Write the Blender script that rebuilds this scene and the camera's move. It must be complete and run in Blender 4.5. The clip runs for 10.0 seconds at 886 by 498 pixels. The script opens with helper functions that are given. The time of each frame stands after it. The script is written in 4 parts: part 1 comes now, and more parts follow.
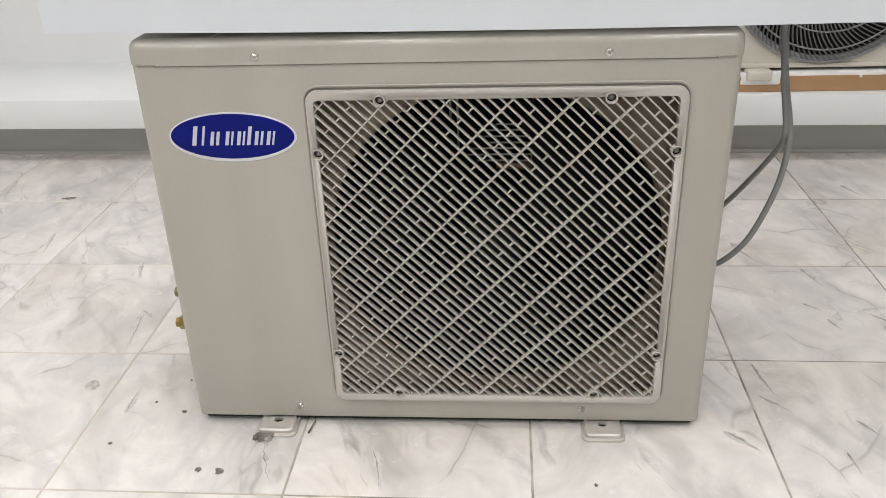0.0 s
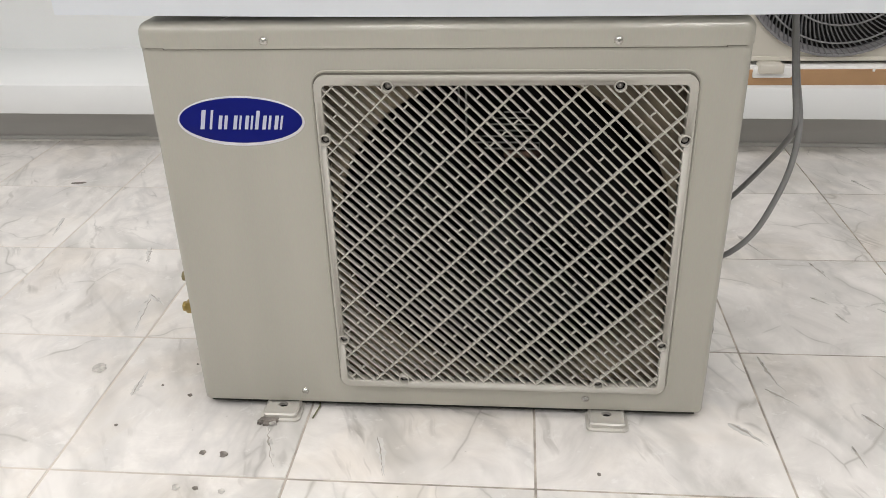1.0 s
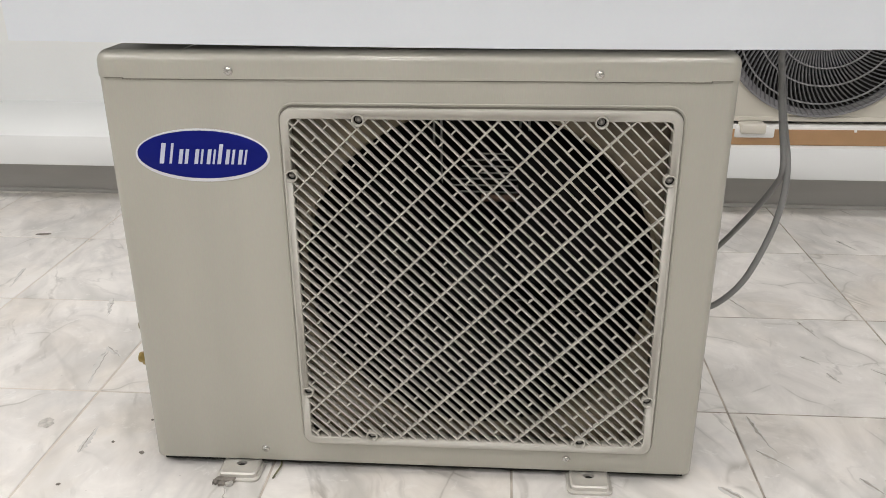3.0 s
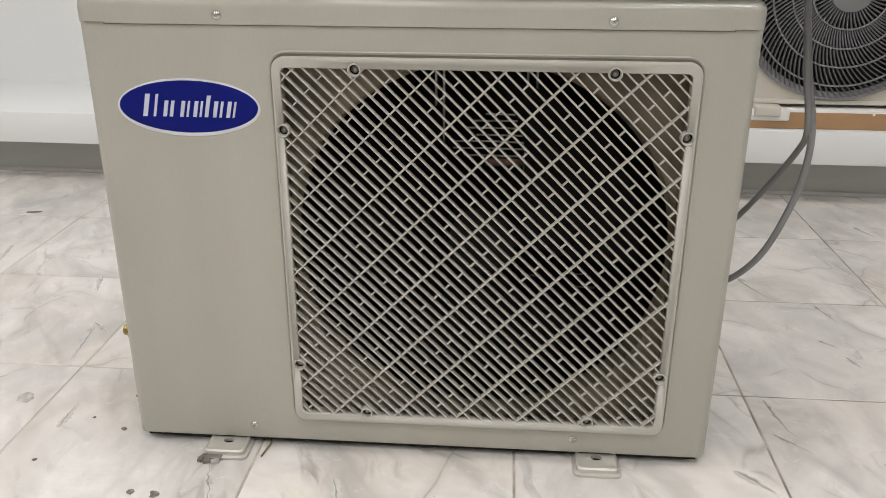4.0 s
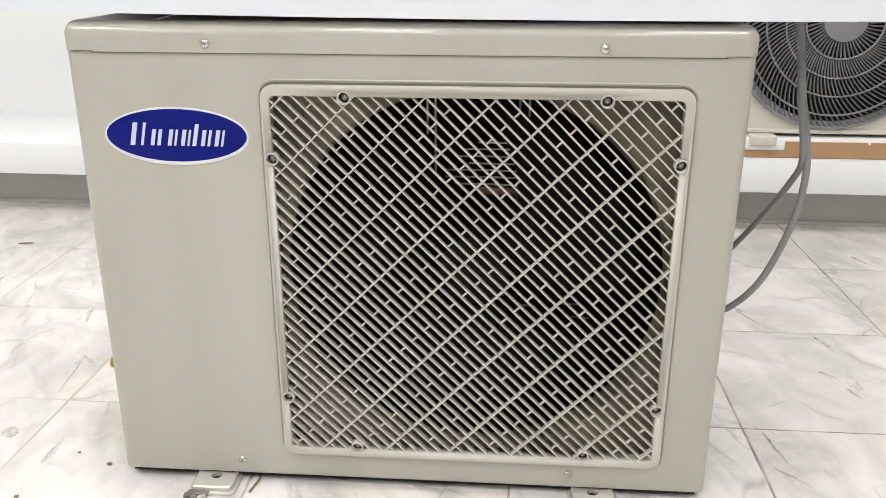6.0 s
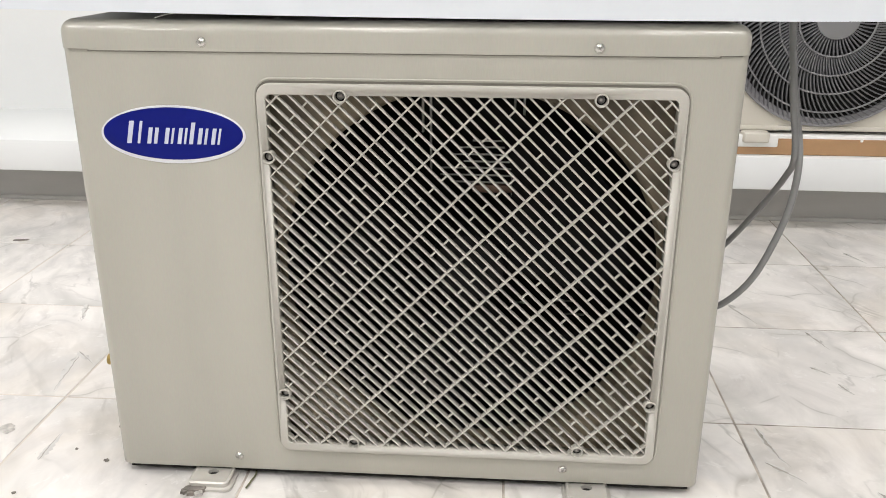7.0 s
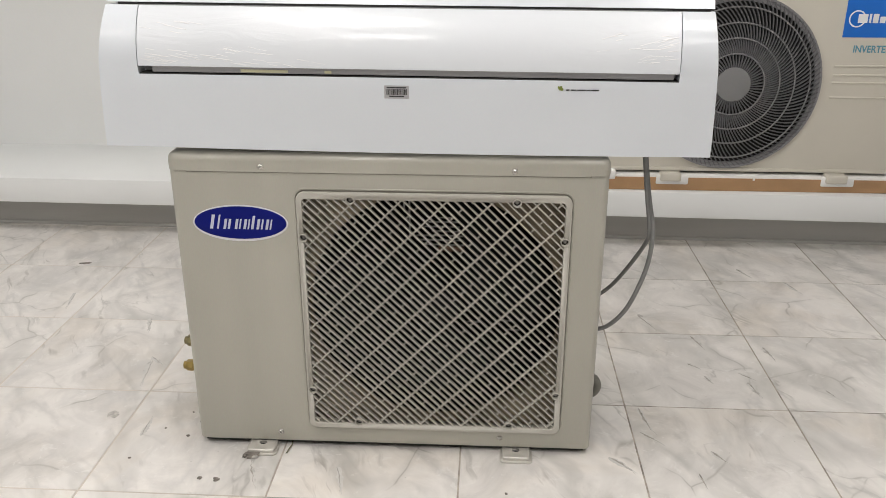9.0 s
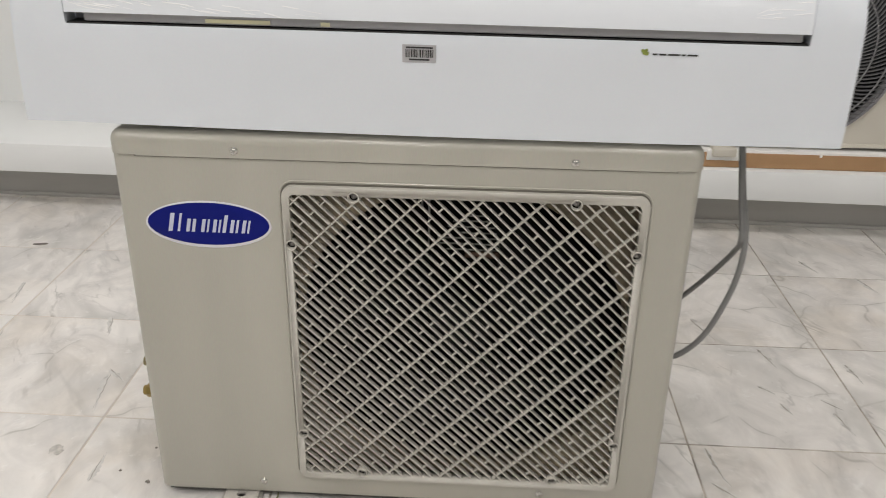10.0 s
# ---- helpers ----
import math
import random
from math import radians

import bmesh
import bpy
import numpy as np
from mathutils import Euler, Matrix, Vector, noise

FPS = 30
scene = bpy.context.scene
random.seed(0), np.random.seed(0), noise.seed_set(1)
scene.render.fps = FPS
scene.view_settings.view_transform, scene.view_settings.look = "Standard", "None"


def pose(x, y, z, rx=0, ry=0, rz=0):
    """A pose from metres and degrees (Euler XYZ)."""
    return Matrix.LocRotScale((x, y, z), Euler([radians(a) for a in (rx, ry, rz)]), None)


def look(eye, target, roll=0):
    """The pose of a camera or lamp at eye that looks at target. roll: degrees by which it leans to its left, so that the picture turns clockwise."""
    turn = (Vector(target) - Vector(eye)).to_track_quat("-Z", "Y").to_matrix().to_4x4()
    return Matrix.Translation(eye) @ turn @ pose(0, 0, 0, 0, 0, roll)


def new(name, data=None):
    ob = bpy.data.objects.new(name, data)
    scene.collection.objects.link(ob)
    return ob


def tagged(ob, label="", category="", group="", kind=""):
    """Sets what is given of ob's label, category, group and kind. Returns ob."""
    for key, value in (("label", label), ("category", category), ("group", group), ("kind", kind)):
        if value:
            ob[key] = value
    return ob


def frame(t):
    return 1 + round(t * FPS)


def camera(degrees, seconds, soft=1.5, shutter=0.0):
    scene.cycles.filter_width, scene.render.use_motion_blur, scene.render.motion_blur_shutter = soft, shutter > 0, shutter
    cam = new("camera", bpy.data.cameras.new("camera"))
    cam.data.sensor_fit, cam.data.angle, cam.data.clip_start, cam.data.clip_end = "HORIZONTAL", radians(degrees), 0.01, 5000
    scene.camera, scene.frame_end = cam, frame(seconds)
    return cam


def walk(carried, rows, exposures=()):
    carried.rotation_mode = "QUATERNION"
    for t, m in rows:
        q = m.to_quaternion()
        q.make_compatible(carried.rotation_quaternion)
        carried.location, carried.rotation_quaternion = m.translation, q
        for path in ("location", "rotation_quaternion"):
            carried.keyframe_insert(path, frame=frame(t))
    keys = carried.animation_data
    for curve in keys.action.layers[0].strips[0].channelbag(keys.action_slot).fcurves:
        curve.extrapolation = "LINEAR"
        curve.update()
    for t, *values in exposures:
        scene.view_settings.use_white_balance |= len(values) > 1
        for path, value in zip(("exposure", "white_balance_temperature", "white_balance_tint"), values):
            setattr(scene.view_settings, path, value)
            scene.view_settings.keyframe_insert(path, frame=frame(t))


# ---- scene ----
cam = camera(55.8, 10.0, soft=0.42, shutter=0.25)
PATH = [
    (0, (0.013, -1.09, 0.861), (-0.133, 0.697, -0.026), -2.1),
    (0.5, (0.012, -1.093, 0.855), (-0.147, 0.69, -0.037), -1.8),
    (1, (0.017, -1.093, 0.854), (-0.15, 0.683, -0.048), -1.6),
    (1.5, (0.015, -1.087, 0.85), (-0.141, 0.696, -0.041), -1.3),
    (2, (0.017, -1.078, 0.839), (-0.124, 0.725, -0.014), -0.9),
    (2.5, (0.022, -1.049, 0.806), (-0.114, 0.785, 0.021), -0.6),
    (2.7, (0.026, -1.049, 0.802), (-0.106, 0.799, 0.047), -0.5),
    (4, (0.028, -1.0, 0.716), (-0.112, 0.853, -0.025), 0.2),
    (4.5, (0.033, -0.977, 0.699), (-0.111, 0.881, -0.027), 0.4),
    (5, (0.036, -0.978, 0.701), (-0.107, 0.894, 0.013), 0.4),
    (5.5, (0.036, -0.982, 0.706), (-0.107, 0.897, 0.035), 0.2),
    (7, (0.035, -0.99, 0.713), (-0.09, 0.886, 0.032), 0.2),
    (7.5, (0.036, -1.017, 0.752), (-0.067, 0.843, 0.026), 0.9),
    (7.8, (0.035, -1.085, 0.817), (-0.061, 0.77, 0.075), 1.2),
    (8, (0.04, -1.174, 0.879), (-0.053, 0.676, 0.124), 1.3),
    (8.2, (0.049, -1.256, 0.921), (-0.039, 0.596, 0.17), 1.2),
    (8.5, (0.074, -1.35, 0.984), (-0.02, 0.505, 0.243), 0.7),
    (8.7, (0.082, -1.403, 1.005), (-0.009, 0.456, 0.273), 0.4),
    (9, (0.092, -1.463, 1.024), (-0.002, 0.397, 0.294), 0.1),
    (9.3, (0.084, -1.428, 1.019), (-0.003, 0.434, 0.293), 0.1),
    (9.5, (0.075, -1.355, 1.015), (-0.011, 0.496, 0.262), 0.4),
    (9.8, (0.039, -1.226, 0.98), (-0.036, 0.612, 0.194), 0.8),
    (10, (0.019, -1.081, 0.965), (-0.061, 0.735, 0.131), 1.0),
]
EXPOSURES = [(0.0, 0.08, 6400, 10), (1.0, 0.07, 6420, 10), (2.5, 0.11, 6450, 10), (4.0, -0.02, 6480, 10), (4.5, 0.15, 6480, 10), (5.0, 0.46, 6400, 10), (5.5, 0.55, 6370, 10), (7.0, 0.46, 6390, 10), (7.5, 0.42, 6420, 10), (8.0, 0.19, 6480, 10), (8.3, 0.17, 6520, 10), (8.5, -0.09, 6560, 10), (9.0, -0.12, 6590, 10), (9.5, 0.06, 6570, 10), (9.7, 0.02, 6570, 10), (10.0, -0.12, 6560, 10)]
walk(cam, [(t, look(eye, target, roll)) for t, eye, target, roll in PATH], EXPOSURES)

# ---- world, lights, exposure ----
world = bpy.data.worlds.new("world")
scene.world = world
world.use_nodes = True
world.node_tree.nodes["Background"].inputs[0].default_value = (0.9, 0.95, 1.0, 1)
world.node_tree.nodes["Background"].inputs[1].default_value = 0.02

LAMP_W = 10.6
CEILING_Z = 2.75
LAMP_SPOTS = [(x, y) for y in (0.0, -1.45, -2.9) for x in (-2.1, -0.5, 1.1)]

# ---- materials ----


def mat(name, color=(0.5, 0.5, 0.5), rough=0.5, metal=0.0, coat=0.0, spec=0.5):
    m = bpy.data.materials.new(name)
    m.use_nodes = True
    b = m.node_tree.nodes["Principled BSDF"]
    b.inputs["Base Color"].default_value = (*color, 1)
    b.inputs["Roughness"].default_value = rough
    b.inputs["Metallic"].default_value = metal
    b.inputs["Coat Weight"].default_value = coat
    b.inputs["Specular IOR Level"].default_value = spec
    return m


def node(m, kind, **values):
    n = m.node_tree.nodes.new(kind)
    for key, value in values.items():
        n.inputs[key].default_value = value
    return n


def link(m, a, out, b, inp):
    m.node_tree.links.new(a.outputs[out], b.inputs[inp])


def shader(m):
    return m.node_tree.nodes["Principled BSDF"]


def ramp(m, stops):
    r = m.node_tree.nodes.new("ShaderNodeValToRGB")
    e = r.color_ramp.elements
    while len(e) < len(stops):
        e.new(0.5)
    for el, (p, c) in zip(e, stops):
        el.position = p
        el.color = (*c, 1) if len(c) == 3 else c
    return r


def mix(m, kind="MIX", fac=0.5):
    n = m.node_tree.nodes.new("ShaderNodeMix")
    n.data_type, n.blend_type = "RGBA", kind
    n.inputs[0].default_value = fac
    return n


def worn(name, color, rough=0.4, metal=0.0, coat=0.0, scale=6.0, vary=0.06, bump=0.02, grain=260.0, rvary=0.12, stretch=(1, 1, 1)):
    """Paint, plastic or metal with broad unevenness, fine grain and uneven gloss."""
    m = mat(name, color, rough, metal, coat)
    co = node(m, "ShaderNodeTexCoord")
    mp = node(m, "ShaderNodeMapping", Scale=stretch)
    link(m, co, "Object", mp, "Vector")
    big = node(m, "ShaderNodeTexNoise", Scale=scale, Detail=5.0)
    fine = node(m, "ShaderNodeTexNoise", Scale=grain, Detail=2.0)
    link(m, mp, "Vector", big, "Vector")
    link(m, mp, "Vector", fine, "Vector")
    lo = tuple(c * (1 - vary) for c in color)
    hi = tuple(min(1, c * (1 + vary)) for c in color)
    r = ramp(m, [(0.3, lo), (0.7, hi)])
    link(m, big, "Fac", r, "Fac")
    x = mix(m, "OVERLAY", 0.06)
    link(m, r, "Color", x, 6)
    link(m, fine, "Color", x, 7)
    link(m, x, 2, shader(m), "Base Color")
    mr = node(m, "ShaderNodeMapRange")
    mr.inputs["To Min"].default_value = max(0.02, rough - rvary)
    mr.inputs["To Max"].default_value = min(1, rough + rvary)
    link(m, big, "Fac", mr, "Value")
    link(m, mr, "Result", shader(m), "Roughness")
    if bump:
        bp = node(m, "ShaderNodeBump", Strength=bump, Distance=0.002)
        link(m, fine, "Fac", bp, "Height")
        link(m, bp, "Normal", shader(m), "Normal")
    return m


def marble():
    """Glazed white marble-look tile: grey clouds and broken veins, different on every tile."""
    m = mat("marble_tile", (0.8, 0.79, 0.77), 0.16)
    tree = m.node_tree
    co = node(m, "ShaderNodeTexCoord")
    info = node(m, "ShaderNodeObjectInfo")
    mul = node(m, "ShaderNodeMath")
    mul.operation = "MULTIPLY"
    mul.inputs[1].default_value = 37.0
    link(m, info, "Random", mul, 0)
    comb = node(m, "ShaderNodeCombineXYZ")
    link(m, mul, 0, comb, "X")
    link(m, mul, 0, comb, "Z")
    add = node(m, "ShaderNodeVectorMath")
    link(m, co, "Object", add, 0)
    link(m, comb, "Vector", add, 1)
    rot = node(m, "ShaderNodeMapping", Rotation=(0, 0, 0.75), Scale=(1.0, 0.8, 1.0))
    link(m, add, "Vector", rot, "Vector")
    cloud = node(m, "ShaderNodeTexNoise", Scale=6.5, Detail=6.0, Roughness=0.62, Distortion=0.9)
    link(m, rot, "Vector", cloud, "Vector")
    clouds = ramp(m, [(0.30, (0.545, 0.525, 0.50)), (0.43, (0.690, 0.665, 0.637)), (0.58, (0.80, 0.774, 0.744))])
    link(m, cloud, "Fac", clouds, "Fac")

    def veins(source, scale, width, distortion, seed, mask_scale, low):
        v = node(m, "ShaderNodeTexNoise", Scale=scale, Detail=5.0, Roughness=0.55, Distortion=distortion)
        shift = node(m, "ShaderNodeMapping", Location=(seed, seed * 0.7, 0))
        link(m, source, "Vector", shift, "Vector")
        link(m, shift, "Vector", v, "Vector")
        sub = node(m, "ShaderNodeMath")
        sub.operation = "SUBTRACT"
        sub.inputs[1].default_value = 0.5
        link(m, v, "Fac", sub, 0)
        ab = node(m, "ShaderNodeMath")
        ab.operation = "ABSOLUTE"
        link(m, sub, 0, ab, 0)
        line = ramp(m, [(0.0, (1, 1, 1)), (width, (0, 0, 0))])
        link(m, ab, 0, line, "Fac")
        k = node(m, "ShaderNodeTexNoise", Scale=mask_scale, Detail=2.0)
        link(m, shift, "Vector", k, "Vector")
        kr = ramp(m, [(low, (0, 0, 0)), (low + 0.12, (1, 1, 1))])
        link(m, k, "Fac", kr, "Fac")
        both = node(m, "ShaderNodeMath")
        both.operation = "MULTIPLY"
        link(m, line, "Color", both, 0)
        link(m, kr, "Color", both, 1)
        return both

    swung = node(m, "ShaderNodeMapping", Rotation=(0, 0, 1.0))
    link(m, add, "Vector", swung, "Vector")
    long = node(m, "ShaderNodeMapping", Scale=(0.5, 1.2, 1.0))
    link(m, swung, "Vector", long, "Vector")
    color, slot = clouds, "Color"
    for source, scale, width, dark, distortion, seed, mask_scale, low, strength in (
        (rot, 3.4, 0.07, (0.54, 0.53, 0.52), 0.8, 3.1, 4.0, 0.46, 0.55),
        (long, 3.6, 0.040, (0.47, 0.46, 0.445), 0.5, 5.7, 5.0, 0.47, 0.5),
        (long, 3.6, 0.012, (0.27, 0.26, 0.24), 0.5, 5.7, 9.0, 0.55, 0.5),
    ):
        both = veins(source, scale, width, distortion, seed, mask_scale, low)
        x = mix(m)
        half = node(m, "ShaderNodeMath")
        half.operation = "MULTIPLY"
        half.inputs[1].default_value = strength
        link(m, both, 0, half, 0)
        link(m, half, 0, x, 0)
        link(m, color, slot, x, 6)
        x.inputs[7].default_value = (*dark, 1)
        color, slot = x, 2
    # short tapered strokes with a grey halo, all running one way
    bend = node(m, "ShaderNodeTexNoise", Scale=5.5, Detail=2.0)
    link(m, add, "Vector", bend, "Vector")
    centred = node(m, "ShaderNodeVectorMath")
    centred.operation = "SUBTRACT"
    link(m, bend, "Color", centred, 0)
    centred.inputs[1].default_value = (0.5, 0.5, 0.5)
    sway = node(m, "ShaderNodeVectorMath")
    sway.operation = "MULTIPLY"
    sway.inputs[1].default_value = (0.13, 0.13, 0.13)
    link(m, centred, 0, sway, 0)
    bent = node(m, "ShaderNodeVectorMath")
    link(m, add, "Vector", bent, 0)
    link(m, sway, 0, bent, 1)
    # thin wandering cracks between crystals, broken off in places
    cells = node(m, "ShaderNodeTexVoronoi", Scale=4.6)
    cells.feature = "DISTANCE_TO_EDGE"
    link(m, bent, 0, cells, "Vector")
    patch = node(m, "ShaderNodeTexNoise", Scale=7.0, Detail=3.0)
    link(m, add, "Vector", patch, "Vector")
    here = ramp(m, [(0.50, (0, 0, 0)), (0.62, (1, 1, 1))])
    link(m, patch, "Fac", here, "Fac")
    for width, dark, strength in ((0.085, (0.56, 0.545, 0.52), 0.55), (0.014, (0.30, 0.28, 0.245), 0.55)):
        line = ramp(m, [(0.0, (strength, strength, strength)), (width, (0, 0, 0))])
        link(m, cells, "Distance", line, "Fac")
        some = mix(m, "MULTIPLY", 1.0)
        link(m, line, "Color", some, 6)
        link(m, here, "Color", some, 7)
        x = mix(m)
        link(m, some, 2, x, 0)
        link(m, color, slot, x, 6)
        x.inputs[7].default_value = (*dark, 1)
        color, slot = x, 2
    turn = node(m, "ShaderNodeMapping", Rotation=(0, 0, 1.12))
    link(m, bent, 0, turn, "Vector")
    for along, across, seed, low, high, dark, strength in (
        (3.0, 9.0, 2.3, 0.50, 0.72, (0.49, 0.48, 0.455), 0.75),
        (7.0, 36.0, 8.1, 0.61, 0.74, (0.30, 0.28, 0.25), 0.65),
        (5.0, 40.0, 13.7, 0.63, 0.76, (0.30, 0.28, 0.25), 0.65),
    ):
        drawn = node(m, "ShaderNodeMapping", Location=(seed, seed * 0.6, 0), Scale=(along, across, along))
        link(m, turn, "Vector", drawn, "Vector")
        st = node(m, "ShaderNodeTexNoise", Scale=1.0, Detail=3.0, Roughness=0.5, Distortion=0.5)
        link(m, drawn, "Vector", st, "Vector")
        spot = node(m, "ShaderNodeTexNoise", Scale=8.0, Detail=1.0)
        link(m, rot, "Vector", spot, "Vector")
        sm = ramp(m, [(0.52, (0, 0, 0)), (0.65, (1, 1, 1))])
        link(m, spot, "Fac", sm, "Fac")
        held = mix(m, "MULTIPLY", 1.0 if across > 20 else 0.0)
        sr = ramp(m, [(low, (0, 0, 0)), (high, (strength, strength, strength))])
        link(m, st, "Fac", sr, "Fac")
        link(m, sr, "Color", held, 6)
        link(m, sm, "Color", held, 7)
        x = mix(m)
        link(m, held, 2, x, 0)
        link(m, color, slot, x, 6)
        x.inputs[7].default_value = (*dark, 1)
        color, slot = x, 2
    # pale crystalline flecks in patches
    fleck = node(m, "ShaderNodeTexNoise", Scale=30.0, Detail=4.0, Roughness=0.7, Distortion=0.6)
    link(m, add, "Vector", fleck, "Vector")
    fr = ramp(m, [(0.60, (0, 0, 0)), (0.68, (0.32, 0.32, 0.32))])
    link(m, fleck, "Fac", fr, "Fac")
    x = mix(m)
    link(m, fr, "Color", x, 0)
    link(m, color, slot, x, 6)
    x.inputs[7].default_value = (0.88, 0.875, 0.86, 1)
    color, slot = x, 2
    # broad warm stains, walked in
    stain = node(m, "ShaderNodeTexNoise", Scale=3.2, Detail=5.0, Roughness=0.6, Distortion=0.4)
    link(m, add, "Vector", stain, "Vector")
    tint = ramp(m, [(0.50, (1, 1, 1)), (0.66, (0.90, 0.845, 0.77))])
    link(m, stain, "Fac", tint, "Fac")
    x = mix(m, "MULTIPLY", 0.45)
    link(m, color, slot, x, 6)
    link(m, tint, "Color", x, 7)
    color, slot = x, 2
    # specks of dirt
    sp = node(m, "ShaderNodeTexVoronoi", Scale=26.0)
    link(m, add, "Vector", sp, "Vector")
    sr = ramp(m, [(0.025, (0.35, 0.33, 0.30)), (0.045, (1, 1, 1))])
    link(m, sp, "Distance", sr, "Fac")
    x = mix(m, "MULTIPLY", 0.35)
    link(m, color, slot, x, 6)
    link(m, sr, "Color", x, 7)
    link(m, x, 2, shader(m), "Base Color")
    gl = node(m, "ShaderNodeMapRange")
    gl.inputs["To Min"].default_value, gl.inputs["To Max"].default_value = 0.24, 0.44
    link(m, cloud, "Fac", gl, "Value")
    link(m, gl, "Result", shader(m), "Roughness")
    wav = node(m, "ShaderNodeTexNoise", Scale=14.0, Detail=2.0)
    link(m, add, "Vector", wav, "Vector")
    bp = node(m, "ShaderNodeBump", Strength=0.08, Distance=0.004)
    link(m, wav, "Fac", bp, "Height")
    link(m, bp, "Normal", shader(m), "Normal")
    return m


def fins():
    """Condenser coil with fine upright fins, darkened for the shade inside."""
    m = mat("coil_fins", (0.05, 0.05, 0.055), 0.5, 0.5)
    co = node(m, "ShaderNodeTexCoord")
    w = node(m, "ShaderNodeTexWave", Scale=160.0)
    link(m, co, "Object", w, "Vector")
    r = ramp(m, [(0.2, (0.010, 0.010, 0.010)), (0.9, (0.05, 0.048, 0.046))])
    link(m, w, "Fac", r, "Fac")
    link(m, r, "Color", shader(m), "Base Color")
    return m


def film_panel():
    """White plastic under clinging clear film, wrinkled towards its ends."""
    m = mat("film_covered_plastic", (0.755, 0.790, 0.835), 0.30, 0.0, 0.8)
    b = shader(m)
    b.inputs["Coat Roughness"].default_value = 0.10
    co = node(m, "ShaderNodeTexCoord")
    mp = node(m, "ShaderNodeMapping", Scale=(5.0, 9.0, 26.0), Rotation=(0, 0.12, 0))
    link(m, co, "Object", mp, "Vector")
    n1 = node(m, "ShaderNodeTexNoise", Scale=1.6, Detail=4.0, Distortion=1.6)
    link(m, mp, "Vector", n1, "Vector")
    sep = node(m, "ShaderNodeSeparateXYZ")
    link(m, co, "Object", sep, "Vector")
    ab = node(m, "ShaderNodeMath")
    ab.operation = "ABSOLUTE"
    link(m, sep, "X", ab, 0)
    ends = ramp(m, [(0.12, (0.08, 0.08, 0.08)), (0.42, (1, 1, 1))])
    link(m, ab, 0, ends, "Fac")
    mul = node(m, "ShaderNodeMath")
    mul.operation = "MULTIPLY"
    link(m, n1, "Fac", mul, 0)
    link(m, ends, "Color", mul, 1)
    bp = node(m, "ShaderNodeBump", Strength=0.9, Distance=0.008)
    link(m, mul, 0, bp, "Height")
    link(m, bp, "Normal", b, "Coat Normal")
    bp2 = node(m, "ShaderNodeBump", Strength=0.10, Distance=0.004)
    link(m, mul, 0, bp2, "Height")
    link(m, bp2, "Normal", b, "Normal")
    return m


BEIGE = worn("beige_paint", (0.432, 0.419, 0.364), 0.34, coat=0.4, scale=9, vary=0.05, bump=0.05, grain=500, rvary=0.08, stretch=(1, 1, 0.22))
BEIGE_PLASTIC = worn("beige_plastic", (0.486, 0.469, 0.423), 0.48, vary=0.03, bump=0.03, grain=420, rvary=0.05)
# brown-black that paints shadow lines along the seams
SHADE_PAINT = worn("joint_shade", (0.16, 0.15, 0.125), 0.6, vary=0.2)
# mottled beige-brown, toned down to hold the shade behind the slats
SHROUD = worn("shaded_shroud_paint", (0.225, 0.187, 0.132), 0.56, scale=13, vary=0.55)
# slat plastic, paler than the frame and unevenly toned
SLAT_PLASTIC = worn("mottled_beige_plastic", (0.540, 0.518, 0.472), 0.46, scale=16, vary=0.10, bump=0.03, grain=420, rvary=0.06)
# near-black metal that also paints shade inside the casing and holes
SHADE_METAL = worn("shade_dark_metal", (0.020, 0.0185, 0.017), 0.6, 0.0, vary=0.3)
GAP_SHADE_GREY = worn("gap_shade_grey", (0.055, 0.05, 0.052), 0.7, vary=0.15)
# black of the fan blades, also used for painted shade in openings
FAN_SHADE_BLACK = worn("fan_and_shade_black", (0.014, 0.0135, 0.0135), 0.45, vary=0.1)
DULL_STEEL = worn("dull_screw", (0.34, 0.33, 0.32), 0.35, 0.9, vary=0.2)
for m in (FAN_SHADE_BLACK, SHADE_METAL):
    shader(m).inputs["Specular IOR Level"].default_value = 0.12
STEEL = worn("zinc_screw", (0.62, 0.61, 0.58), 0.16, 1.0, vary=0.08, rvary=0.05)
ZINC = worn("plated_foot", (0.56, 0.54, 0.50), 0.36, 0.3, vary=0.1)
WIRE = worn("bare_wire", (0.62, 0.61, 0.59), 0.35, 0.4)
COPPER = worn("dull_copper", (0.20, 0.13, 0.10), 0.4, 0.7, vary=0.2)
BRASS = worn("brass", (0.38, 0.28, 0.10), 0.3, 1.0, vary=0.2)
DULL_BRASS = worn("tarnished_brass", (0.23, 0.20, 0.11), 0.4, 0.9, vary=0.25)
BLUE = worn("badge_blue", (0.005, 0.010, 0.17), 0.5, vary=0.03, bump=0)
shader(BLUE).inputs["Specular IOR Level"].default_value = 0.12
SILVER = worn("badge_silver", (0.70, 0.71, 0.76), 0.32, 0.2, vary=0.03, bump=0)
BADGE_PALE = worn("badge_pale", (0.58, 0.61, 0.72), 0.4, vary=0.03, bump=0)
WHITE_PLASTIC = worn("white_plastic", (0.735, 0.775, 0.825), 0.2, vary=0.015, bump=0.015, rvary=0.05)
FILM = film_panel()
SLOT_GREY = worn("slot_grey", (0.33, 0.33, 0.34), 0.35, vary=0.1)
BLACK = worn("gap_shade_black", (0.02, 0.02, 0.02), 0.6, vary=0.2)
PALE_YELLOW = worn("pale_yellow_label", (0.62, 0.60, 0.40), 0.4, vary=0.1, bump=0)
LABEL = worn("label_paper", (0.46, 0.46, 0.48), 0.4, 0.2, vary=0.05, bump=0)
